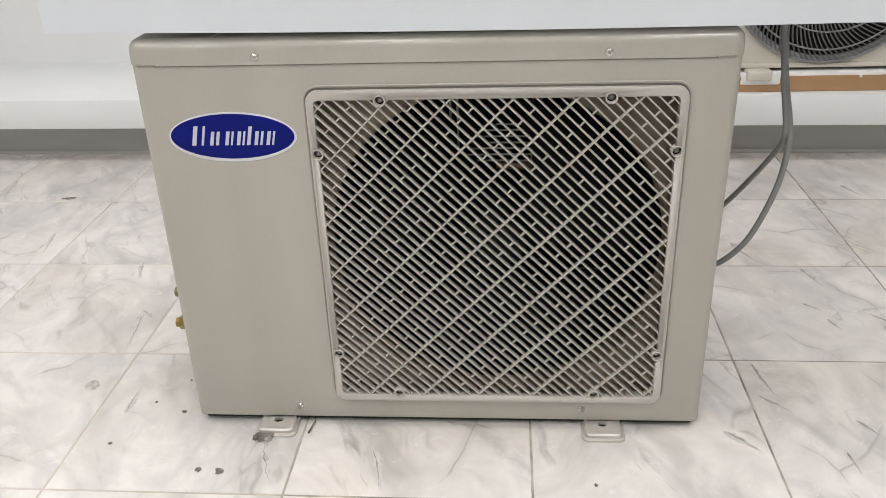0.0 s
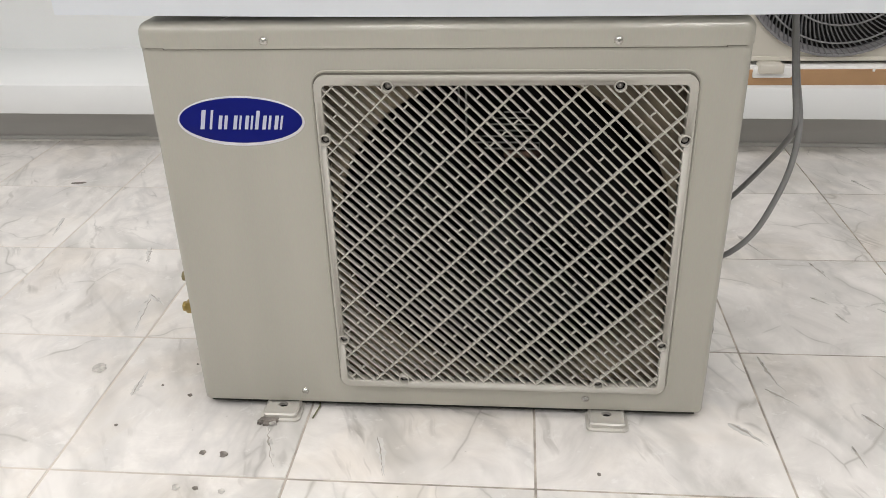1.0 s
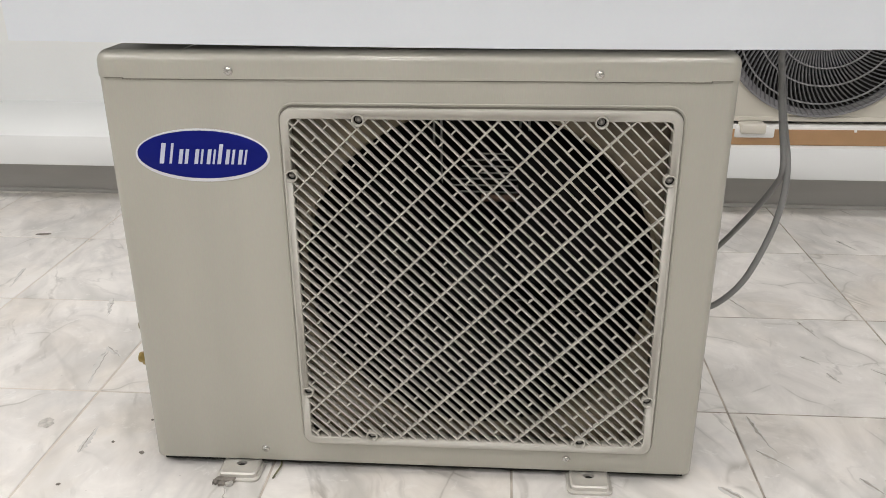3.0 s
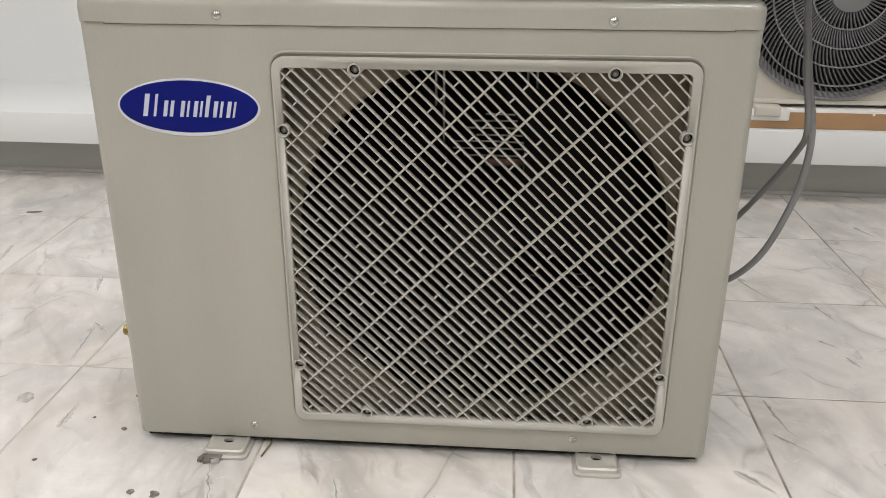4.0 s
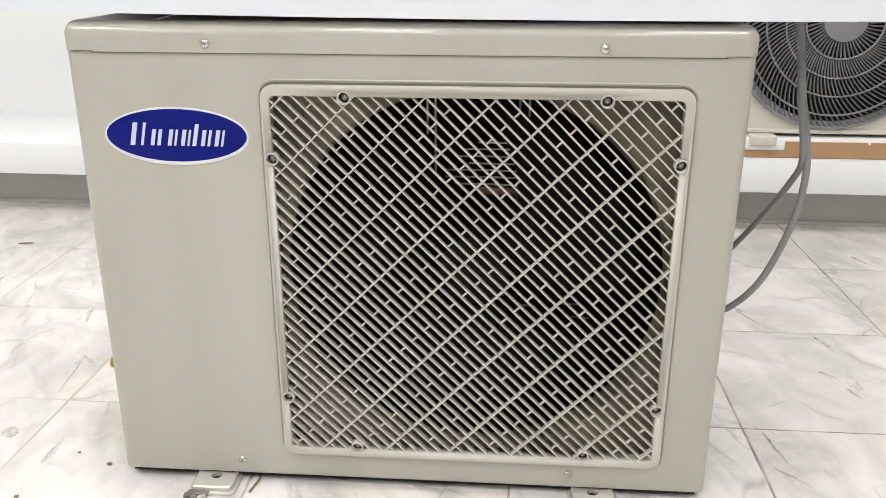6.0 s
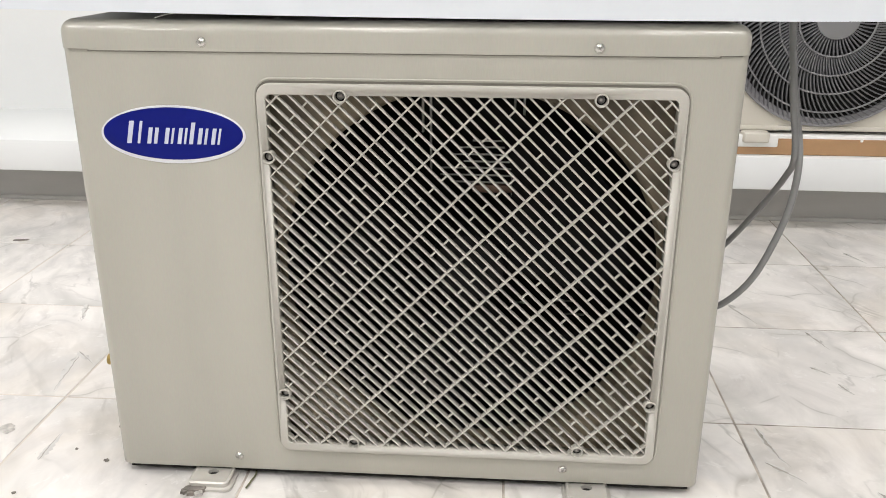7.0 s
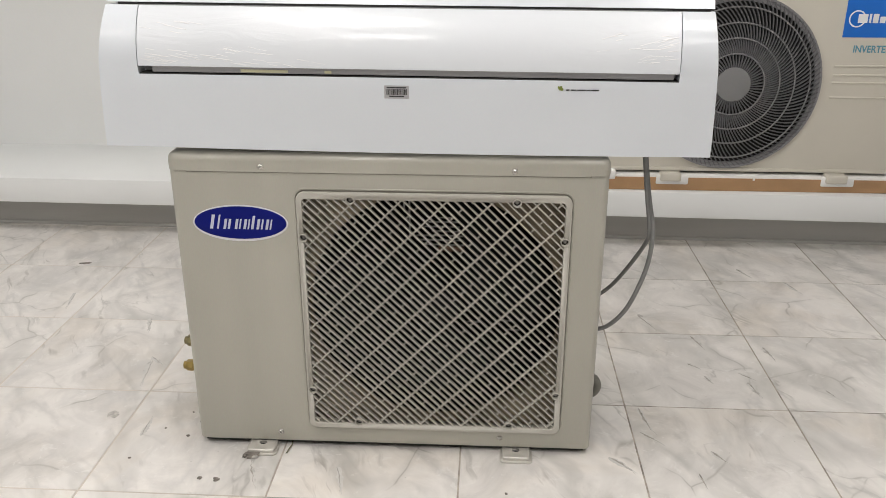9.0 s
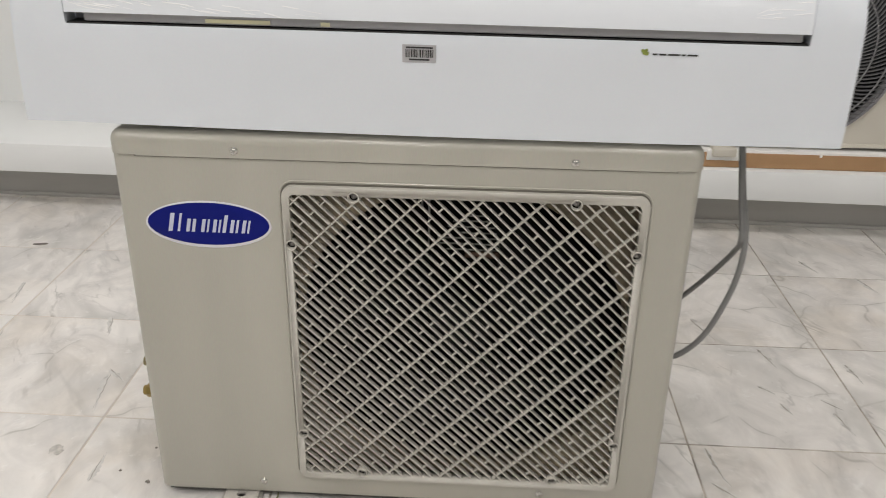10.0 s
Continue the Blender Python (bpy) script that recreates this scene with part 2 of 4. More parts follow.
INK = worn("ink", (0.03, 0.03, 0.03), 0.6, vary=0.1, bump=0)
LEAF_GREEN = worn("leaf_green", (0.22, 0.27, 0.05), 0.5, vary=0.2, bump=0)
WALL_PAINT = worn("wall_paint", (0.745, 0.757, 0.752), 0.6, scale=3, vary=0.02, bump=0.05, grain=120)
CEILING_PAINT = worn("ceiling_paint", (0.82, 0.82, 0.81), 0.8, vary=0.02)
PLINTH_WHITE = worn("platform_white", (0.785, 0.80, 0.80), 0.35, scale=3, vary=0.025)
KICK_GREY = worn("kick_grey", (0.44, 0.43, 0.41), 0.4, scale=4, vary=0.07, stretch=(0.5, 1, 4))
GROUT = worn("grout", (0.37, 0.335, 0.29), 0.9, scale=22, vary=0.5, bump=0.4)
# cleaner joints towards the end wall, dirtier ones on the walked side
g_color = shader(GROUT).inputs["Base Color"].links[0].from_node
g_co = node(GROUT, "ShaderNodeTexCoord")
g_axes = node(GROUT, "ShaderNodeSeparateXYZ")
link(GROUT, g_co, "Object", g_axes, "Vector")
g_side = node(GROUT, "ShaderNodeMapRange")
for g_name, g_value in (("From Min", -0.75), ("From Max", -0.15), ("To Min", 1.0), ("To Max", 0.0)):
    g_side.inputs[g_name].default_value = g_value
link(GROUT, g_axes, "X", g_side, "Value")
g_mix = mix(GROUT)
link(GROUT, g_side, "Result", g_mix, 0)
link(GROUT, g_color, 2, g_mix, 6)
g_mix.inputs[7].default_value = (0.66, 0.60, 0.54, 1)
link(GROUT, g_mix, 2, shader(GROUT), "Base Color")
TILE = marble()
CREAM = worn("cream_paint", (0.60, 0.57, 0.50), 0.4, vary=0.03, bump=0.04, grain=450, rvary=0.06)
RIM_GREY = worn("rim_grey", (0.20, 0.198, 0.208), 0.4, vary=0.08)
GUARD_PALE = worn("guard_ring_grey", (0.21, 0.21, 0.215), 0.4, vary=0.06)
GUARD_GREY = worn("guard_grey", (0.125, 0.125, 0.131), 0.45, vary=0.08)
STYRO = worn("polystyrene", (0.82, 0.82, 0.80), 0.85, scale=30, vary=0.04, bump=0.3, grain=300)
CARDBOARD = worn("cardboard", (0.40, 0.24, 0.125), 0.85, scale=8, vary=0.12, bump=0.1, grain=180)
SKY_BLUE = worn("sticker_blue", (0.010, 0.15, 0.60), 0.35, vary=0.03, bump=0)
WHITE_INK = worn("white_print", (0.82, 0.83, 0.84), 0.4, vary=0.02, bump=0)
BLUE_INK = worn("blue_print", (0.10, 0.30, 0.40), 0.4, vary=0.02, bump=0)
RUBBER = worn("dark_rubber", (0.21, 0.205, 0.18), 0.6, vary=0.2)
CABLE = worn("grey_cable", (0.22, 0.22, 0.22), 0.5, vary=0.08)
CHIP = worn("exposed_clay", (0.20, 0.18, 0.16), 0.9, scale=90, vary=0.5)
VEIN = worn("dark_vein", (0.36, 0.34, 0.305), 0.3, scale=60, vary=0.35, bump=0)
VEIN_HALO = worn("grey_vein", (0.60, 0.585, 0.56), 0.3, scale=40, vary=0.12, bump=0)
CHIP_PALE = worn("worn_glaze", (0.50, 0.48, 0.45), 0.7, scale=90, vary=0.3)
TAPE_GREEN = worn("green_tape", (0.17, 0.17, 0.09), 0.5, scale=60, vary=0.5)
# whiter than the film, to paint the highlights on its creases
CREASE = worn("crease_highlight", (0.88, 0.89, 0.91), 0.10, coat=0.6, vary=0.02, bump=0)
WISP = worn("film_scrap", (0.72, 0.71, 0.68), 0.2, vary=0.1)
FINS = fins()
GLOW = bpy.data.materials.new("lamp_diffuser")
GLOW.use_nodes = True
shader(GLOW).inputs["Emission Color"].default_value = (1.0, 0.97, 0.92, 1)
shader(GLOW).inputs["Emission Strength"].default_value = 4.0

# ---- mesh helpers ----


def mesh_of(name, bm, material, smooth=40):
    bmesh.ops.recalc_face_normals(bm, faces=bm.faces)
    me = bpy.data.meshes.new(name)
    bm.to_mesh(me)
    bm.free()
    me.materials.append(material)
    if smooth:
        me.shade_smooth()
        me.set_sharp_from_angle(angle=radians(smooth))
    return me


def part(name, bm, material, parent=None, label="", smooth=40, at=None):
    ob = new(name, mesh_of(name, bm, material, smooth))
    if parent is not None:
        ob.parent = parent
    if at is not None:
        ob.matrix_basis = at
    if label:
        tagged(ob, label)
    return ob


def thing(name, label, category, base=(0, 0, 0), turn=0, group="", kind=""):
    ob = new(name)
    ob.empty_display_size = 0.05
    ob.matrix_basis = pose(*base, 0, 0, turn)
    return tagged(ob, label, category, group, kind)


def box(x0, x1, y0, y1, z0, z1, bevel=0.0, seg=2, bm=None):
    bm2 = bmesh.new()
    bmesh.ops.create_cube(bm2, size=1, matrix=Matrix.LocRotScale(((x0 + x1) / 2, (y0 + y1) / 2, (z0 + z1) / 2), None, (x1 - x0, y1 - y0, z1 - z0)))
    if bevel:
        bmesh.ops.bevel(bm2, geom=list(bm2.edges), offset=bevel, segments=seg, affect="EDGES", profile=0.5)
    if bm is None:
        return bm2
    return joined(bm, bm2)


def joined(bm, other):
    me = bpy.data.meshes.new("tmp")
    other.to_mesh(me)
    other.free()
    bm.from_mesh(me)
    bpy.data.meshes.remove(me)
    return bm


def cyl(r, length, at=Matrix(), seg=24, r2=None, bevel=0.0, caps=True):
    """A cylinder along its own z, from 0 to length."""
    bm = bmesh.new()
    bmesh.ops.create_cone(bm, cap_ends=caps, segments=seg, radius1=r, radius2=r if r2 is None else r2, depth=length, matrix=Matrix.Translation((0, 0, length / 2)))
    if bevel:
        edges = [e for e in bm.edges if abs(e.verts[0].co.z - e.verts[1].co.z) < 1e-6]
        bmesh.ops.bevel(bm, geom=edges, offset=bevel, segments=2, affect="EDGES", profile=0.5)
    bm.transform(at)
    return bm


def tube(points, r, seg=10, closed=False):
    """A round tube along points."""
    bm = bmesh.new()
    pts = [Vector(p) for p in points]
    n = len(pts)
    rings = []
    side = None
    for i, p in enumerate(pts):
        a = pts[(i - 1) % n] if closed or i else p
        b = pts[(i + 1) % n] if closed or i < n - 1 else p
        d = (b - a).normalized()
        if side is None:
            side = d.orthogonal().normalized()
        side = (side - d * side.dot(d)).normalized()
        up = d.cross(side)
        rings.append([bm.verts.new(p + r * (math.cos(q) * side + math.sin(q) * up)) for q in (2 * math.pi * k / seg for k in range(seg))])
    for i in range(n if closed else n - 1):
        a, b = rings[i], rings[(i + 1) % n]
        for k in range(seg):
            bm.faces.new((a[k], a[(k + 1) % seg], b[(k + 1) % seg], b[k]))
    if not closed:
        bm.faces.new(rings[0])
        bm.faces.new(rings[-1])
    return bm


def spline(points, steps=10):
    """Smooth points through the given ones."""
    pts = [Vector(p) for p in points]
    pts = [pts[0] * 2 - pts[1]] + pts + [pts[-1] * 2 - pts[-2]]
    out = []
    for i in range(1, len(pts) - 2):
        a, b, c, d = pts[i - 1 : i + 3]
        for k in range(steps):
            t = k / steps
            out.append(0.5 * (2 * b + (c - a) * t + (2 * a - 5 * b + 4 * c - d) * t * t + (3 * b - a - 3 * c + d) * t ** 3))
    return out + [pts[-2]]


def rounded(x0, x1, z0, z1, r, seg=5):
    """Corner points of a rounded rectangle in x and z."""
    out = []
    for cx, cz, a in ((x1 - r, z1 - r, 0), (x0 + r, z1 - r, 90), (x0 + r, z0 + r, 180), (x1 - r, z0 + r, 270)):
        for k in range(seg + 1):
            q = radians(a + 90 * k / seg)
            out.append((cx + r * math.cos(q), cz + r * math.sin(q)))
    return out


def loft(loops, close_first=False, close_last=False):
    """Skin between closed loops of equal length."""
    bm = bmesh.new()
    rings = [[bm.verts.new(p) for p in loop] for loop in loops]
    for a, b in zip(rings, rings[1:]):
        n = len(a)
        for k in range(n):
            bm.faces.new((a[k], a[(k + 1) % n], b[(k + 1) % n], b[k]))
    if close_first:
        bm.faces.new(rings[0])
    if close_last:
        bm.faces.new(rings[-1])
    return bm


def ring_frame(outer, inner, profile):
    """A frame between two loops in x and z: profile of (share from outer to inner, y)."""
    loops = []
    for share, y in profile:
        loops.append([(a[0] + (b[0] - a[0]) * share, y, a[1] + (b[1] - a[1]) * share) for a, b in zip(outer, inner)])
    loops.append(loops[0])
    bm = loft(loops)
    bmesh.ops.remove_doubles(bm, verts=bm.verts, dist=1e-6)
    return bm


def sweep_x(profile, x0, x1, steps=1, caps=True):
    """A closed profile of (y, z) drawn out along x."""
    xs = [x0 + (x1 - x0) * i / steps for i in range(steps + 1)]
    return loft([[(x, y, z) for y, z in profile] for x in xs], caps, caps)


# ---- the room ----
TILE_P = 0.3664
TILE_X, TILE_Y, TILE_TURN = 0.422, 0.196, -0.22
X0, X1, Y0, Y1 = -4.6, 4.6, -5.6, 1.66

floor_bed = part("floor", box(X0 - 0.1, X1 + 0.1, Y0 - 0.1, Y1 + 0.1, -0.12, -0.0011), GROUT, smooth=0)
tagged(floor_bed, "white marble-look ceramic tile floor with dirty joints", "floor", kind="structure")

w = part("wall_north", box(X0 - 0.12, X1 + 0.12, Y1, Y1 + 0.12, 0, CEILING_Z), WALL_PAINT, smooth=0)
tagged(w, "plain off-white painted wall behind the display platform", "wall", kind="structure")
w = part("wall_south", box(X0 - 0.12, X1 + 0.12, Y0 - 0.12, Y0, 0, CEILING_Z), WALL_PAINT, smooth=0)
tagged(w, "plain off-white painted wall", "wall", kind="structure")
w = part("wall_west", box(X0 - 0.12, X0, Y0, Y1, 0, CEILING_Z), WALL_PAINT, smooth=0)
tagged(w, "plain off-white painted wall", "wall", kind="structure")
w = part("wall_east", box(X1, X1 + 0.12, Y0, Y1, 0, CEILING_Z), WALL_PAINT, smooth=0)
tagged(w, "plain off-white painted wall", "wall", kind="structure")
c = part("ceiling", box(X0 - 0.12, X1 + 0.12, Y0 - 0.12, Y1 + 0.12, CEILING_Z, CEILING_Z + 0.1), CEILING_PAINT, smooth=0)
tagged(c, "plain white ceiling", "ceiling", kind="structure")


def ceiling_light(x, y):
    t = thing("ceiling_light", "white square panel lamp on the ceiling", "ceiling light", (x, y, CEILING_Z), group="ceiling lights")
    part("frame", ring_frame([(p, q) for p, q in rounded(-0.31, 0.31, -0.31, 0.31, 0.01, 1)], rounded(-0.285, 0.285, -0.285, 0.285, 0.01, 1), [(0, 0), (0, 0.022), (0.3, 0.026), (1, 0.024), (1, 0)]), WHITE_PLASTIC, t, at=pose(0, 0, 0, -90))
    part("diffuser", box(-0.286, 0.286, -0.286, 0.286, -0.018, -0.006), GLOW, t, smooth=0)
    lamp = bpy.data.lights.new("panel_light", "AREA")
    lamp.shape, lamp.size, lamp.energy, lamp.color = "SQUARE", 0.55, LAMP_W, (1.0, 0.963, 0.94)
    ob = new("panel_light", lamp)
    ob.matrix_basis = pose(x, y, CEILING_Z - 0.03)


for x, y in LAMP_SPOTS:
    ceiling_light(x, y)

# display platform along the back wall, with a recessed kick board
platform = thing("display_platform", "low white display platform with a recessed grey kick board", "platform", (0, 1.18, 0), -1.1, kind="structure")
part("platform_top", box(-4.55, 4.55, 0.0, 0.47, 0.118, 0.205, 0.003, 2), PLINTH_WHITE, platform)
part("kick_board", box(-4.55, 4.55, 0.115, 0.135, 0.0, 0.118), KICK_GREY, platform, smooth=0)
part("kick_trim", box(-4.55, 4.55, 0.108, 0.115, 0.0, 0.012, 0.002, 1), KICK_GREY, platform)

# ---- the outdoor unit ----
BX0, BX1, BZ0, SEAM, BTOP, DEPTH = -0.491, 0.320, 0.0138, 0.5965, 0.6240, 0.30
LID_TOP = 0.6305
GX0, GX1, GZ0, GZ1 = -0.2440, 0.2432, 0.0645, 0.5460
outdoor = thing("outdoor_unit", "beige metal outdoor unit with diagonal plastic grille, standing on tiles", "air conditioner", (0, 0, 0))


def cabinet_mesh():
    bm = box(BX0, BX1, 0, DEPTH, BZ0, SEAM + 0.012, 0.0, 1)
    upright = [e for e in bm.edges if abs(e.verts[0].co.z - e.verts[1].co.z) > 0.1]
    bmesh.ops.bevel(bm, geom=upright, offset=0.013, segments=6, affect="EDGES", profile=0.5)
    low = [e for e in bm.edges if all(v.co.z < BZ0 + 0.001 for v in e.verts)]
    bmesh.ops.bevel(bm, geom=low, offset=0.0025, segments=2, affect="EDGES", profile=0.5)
    front = min(bm.faces, key=lambda f: (f.calc_center_median().y, -f.calc_area()))
    corners = sorted(front.verts, key=lambda v: math.atan2(v.co.z - 0.3, v.co.x))
    bmesh.ops.delete(bm, geom=[front], context="FACES_ONLY")
    e = 0.0085
    hole = [(GX0 - e, GZ0 - e), (GX1 + e, GZ0 - e), (GX1 + e, GZ1 + e), (GX0 - e, GZ1 + e)]
    hole.sort(key=lambda p: math.atan2(p[1] - 0.3, p[0]))
    inner = [bm.verts.new((x, 0, z)) for x, z in hole]
    back = [bm.verts.new((x, 0.012, z)) for x, z in hole]
    for k in range(4):
        j = (k + 1) % 4
        bm.faces.new((corners[k], corners[j], inner[j], inner[k]))
        bm.faces.new((inner[k], inner[j], back[j], back[k]))
    return bm


part("cabinet", cabinet_mesh(), BEIGE, outdoor, "beige painted sheet metal casing")
# stamped rim round the grille
rim = [(x, 0.0006, z) for x, z in rounded(GX0 - 0.0150, GX1 + 0.0152, GZ0 - 0.0155, GZ1 + 0.0180, 0.021, 6)]
part("stamped_rim", tube(rim, 0.0017, 8, True), BEIGE, outdoor)


def top_cover():
    bm = box(BX0 - 0.0012, BX1 + 0.0012, -0.003, DEPTH + 0.003, SEAM - 0.014, LID_TOP, 0.0, 1)
    top = [e for e in bm.edges if all(v.co.z > LID_TOP - 0.001 for v in e.verts)]
    up = [e for e in bm.edges if abs(e.verts[0].co.z - e.verts[1].co.z) > 0.01]
    bmesh.ops.bevel(bm, geom=top + up, offset=0.0165, segments=7, affect="EDGES", profile=0.5)
    cut = [f for f in bm.faces if f.normal.z < -0.9 or all(v.co.z < SEAM for v in f.verts)]
    bmesh.ops.delete(bm, geom=cut, context="FACES")
    # lower edge of the skirt, a step deeper between the corners
    for v in bm.verts:
        if v.co.z < SEAM:
            v.co.z = SEAM
    bm2 = box(BX0 + 0.036, BX1 - 0.036, -0.0031, -0.001, SEAM - 0.0018, SEAM + 0.002, 0.0006, 1)
    return joined(bm, bm2)


part("top_cover", top_cover(), BEIGE, outdoor, "beige painted metal lid with rounded edges")
# dark strips paint the shadow line under the lid's edge
part("seam_shade", box(BX0 + 0.034, BX1 - 0.034, -0.0016, 0.002, SEAM - 0.0028, SEAM - 0.0014), SHADE_PAINT, outdoor, smooth=0)
for x0, x1 in ((BX0 + 0.010, BX0 + 0.036), (BX1 - 0.036, BX1 - 0.010)):
    part("seam_shade", box(x0, x1, -0.0012, 0.002, SEAM - 0.0010, SEAM + 0.001), SHADE_PAINT, outdoor, smooth=0)
# dark pan set forward to draw the shadow line below the casing
part("base_pan_shade", box(BX0 + 0.012, BX1 - 0.012, 0.005, DEPTH - 0.01, 0.0085, 0.024), SHADE_METAL, outdoor, smooth=0)

# flat dark ring painting the shadow gap between the rim and the grille
joint_out = rounded(GX0 - 0.0130, GX1 + 0.0132, GZ0 - 0.0138, GZ1 + 0.0158, 0.018, 6)
joint_in = rounded(GX0 - 0.0095, GX1 + 0.0095, GZ0 - 0.0115, GZ1 + 0.0125, 0.014, 6)
part("grille_gap_shade", ring_frame(joint_out, joint_in, [(0, 0.001), (0, -0.0004), (1, -0.0004), (1, 0.001)]), SHADE_PAINT, outdoor)

# grille: frame, ribs, slats and bridges
FRONT = -0.008
SLAT_P, RIB_P = 0.01134, 0.06015
SLAT_0, RIB_0 = 0.2322, 0.4870
R2 = math.sqrt(0.5)
grille = part(
    "grille_frame",
    ring_frame(rounded(GX0 - 0.0110, GX1 + 0.0115, GZ0 - 0.0120, GZ1 + 0.0130, 0.016, 6), rounded(GX0, GX1, GZ0, GZ1, 0.007, 6),
               [(0, 0.0), (0, FRONT + 0.0016), (0.05, FRONT + 0.0004), (0.12, FRONT), (0.93, FRONT), (1, FRONT + 0.0009), (1, 0.010)]),
    BEIGE_PLASTIC, outdoor, "light beige moulded plastic grille")


def chord(u, axis):
    """Where a diagonal line at u crosses the opening: its two ends. axis 0: rib, rising; 1: slat, falling."""
    sign = 1 if axis == 0 else -1
    c = u / R2
    # rib: z = x + c; slat: z = -x + c
    lo, hi = GX0 - 0.001, GX1 + 0.001
    if sign > 0:
        a, b = max(lo, GZ0 - 0.001 - c), min(hi, GZ1 + 0.001 - c)
    else:
        a, b = max(lo, c - GZ1 - 0.001), min(hi, c - GZ0 + 0.001)
    if b - a < 0.006:
        return None
    return (a, sign * a + c), (b, sign * b + c)


def bar(a, b, width, y0, y1, taper=1.0):
    """A straight bar with a softened front, from a to b in the grille's plane."""
    d = Vector((b[0] - a[0], 0, b[1] - a[1])).normalized()
    n = Vector((-d.z, 0, d.x))
    half = width / 2
    prof = [(-half * taper, y1), (-half, y0 + 0.0008), (-half * 0.45, y0), (half * 0.45, y0), (half, y0 + 0.0008), (half * taper, y1)]
    loops = []
    for p in (a, b):
        loops.append([Vector((p[0], y, p[1])) + n * s for s, y in prof])
    return loft(loops, True, True)


GRILLE_SCREWS = [(-0.154, 0.5445), (0.154, 0.5445), (-0.2452, 0.4690), (0.2448, 0.4695), (-0.2450, 0.1405), (0.2440, 0.1415), (-0.1535, 0.0675), (0.1525, 0.0680)]


def cleared(a, b):
    """The pieces of the line from a to b that stay outside the screw bosses."""
    a, b = Vector(a), Vector(b)
    d = b - a
    cuts = []
    for s in GRILLE_SCREWS:
        c = Vector(s) - a
        t = c.dot(d) / d.length_squared
        gap = (c - d * t).length
        if gap < 0.0072:
            half = math.sqrt(0.0072 ** 2 - gap ** 2) / d.length
            cuts.append((t - half, t + half))
    pieces, begin = [], 0.0
    for lo, hi in sorted(cuts):
        if lo > begin:
            pieces.append((begin, lo))
        begin = max(begin, hi)
    if begin < 1:
        pieces.append((begin, 1.0))
    return [(tuple(a + d * p), tuple(a + d * q)) for p, q in pieces if (q - p) * d.length > 0.003]


def inside(p, margin=0.0):
    return GX0 + margin < p[0] < GX1 - margin and GZ0 + margin < p[1] < GZ1 - margin


for k in range(-14, 6):
    ends = chord(RIB_0 + k * RIB_P, 0)
    if ends:
        for piece in cleared(*ends):
            part("rib", bar(*piece, 0.0021, FRONT + 0.0012, 0.002, 0.8), BEIGE_PLASTIC, grille)
for k in range(-46, 44):
    ends = chord(SLAT_0 + k * SLAT_P, 1)
    if ends:
        for piece in cleared(*ends):
            part("slat", bar(*piece, 0.0023, FRONT + 0.0022, 0.0034, 0.6), SLAT_PLASTIC, grille)
bridge = mesh_of("bridge", bar((-SLAT_P / 2 * R2, -SLAT_P / 2 * R2), (SLAT_P / 2 * R2, SLAT_P / 2 * R2), 0.0020, FRONT + 0.0024, -0.001), BEIGE_PLASTIC)
for k in range(-14, 6):
    v = RIB_0 + (k + 0.5) * RIB_P
    for j in range(-24, 24):
        u = SLAT_0 + (2 * j + 0.5 + (k % 2)) * SLAT_P
        p = ((u - v) * R2, (u + v) * R2)
        if inside(p, 0.005) and min((Vector(p) - Vector(s)).length for s in GRILLE_SCREWS) > 0.010:
            ob = new("bridge", bridge)
            ob.parent = grille
            ob.matrix_basis = pose(p[0], 0, p[1])



def annulus(r0, r1, y0, y1, seg=24):
    prof = [(r1, y1), (r1, y0 + 0.0008), (r1 - 0.0006, y0), (r0 + 0.0006, y0), (r0, y0 + 0.0008), (r0, y1)]
    loops = []
    for r, y in prof:
        loops.append([(r * math.cos(2 * math.pi * k / seg), y, r * math.sin(2 * math.pi * k / seg)) for k in range(seg)])
    return loft(loops)


def screw_head(r):
    bm = bmesh.new()
    bmesh.ops.create_uvsphere(bm, u_segments=16, v_segments=10, radius=r)
    for v in bm.verts:
        v.co.y *= 0.6
        if v.co.y > 0:
            v.co.y = 0
    joined(bm, annulus(r * 0.7, r * 1.18, -0.0006, 0.0005, 20))
    return bm


cutter_bm = bmesh.new()
for x, z in GRILLE_SCREWS:
    joined(cutter_bm, cyl(0.0066, 0.03, pose(x, 0.012, z, 90), 24))
cutter = new("cutter", mesh_of("cutter", cutter_bm, SHADE_METAL))
hole_cut = grille.modifiers.new("holes", "BOOLEAN")
hole_cut.object, hole_cut.solver = cutter, "EXACT"
bpy.context.view_layer.update()
cut_mesh = bpy.data.meshes.new_from_object(grille.evaluated_get(bpy.context.evaluated_depsgraph_get()))
grille.modifiers.clear()
grille.data = cut_mesh
bpy.data.objects.remove(cutter)

boss_mesh = mesh_of("screw_boss", annulus(0.0063, 0.0084, FRONT - 0.0010, 0.002), BEIGE_PLASTIC)
# black disc paints the shade at the bottom of each screw hole
well_mesh = mesh_of("screw_well_shade", cyl(0.0063, 0.0012, pose(0, 0.0012, 0, 90)), FAN_SHADE_BLACK)
cup_mesh = mesh_of("recessed_screw", screw_head(0.0038), DULL_STEEL)
for x, z in GRILLE_SCREWS:
    for name, data, y in (("screw_boss", boss_mesh, 0), ("screw_well_shade", well_mesh, 0.0), ("recessed_screw", cup_mesh, -0.0004)):
        ob = new(name, data)
        ob.parent = grille
        ob.matrix_basis = pose(x, y, z)
head_mesh = mesh_of("screw", screw_head(0.0054), STEEL)
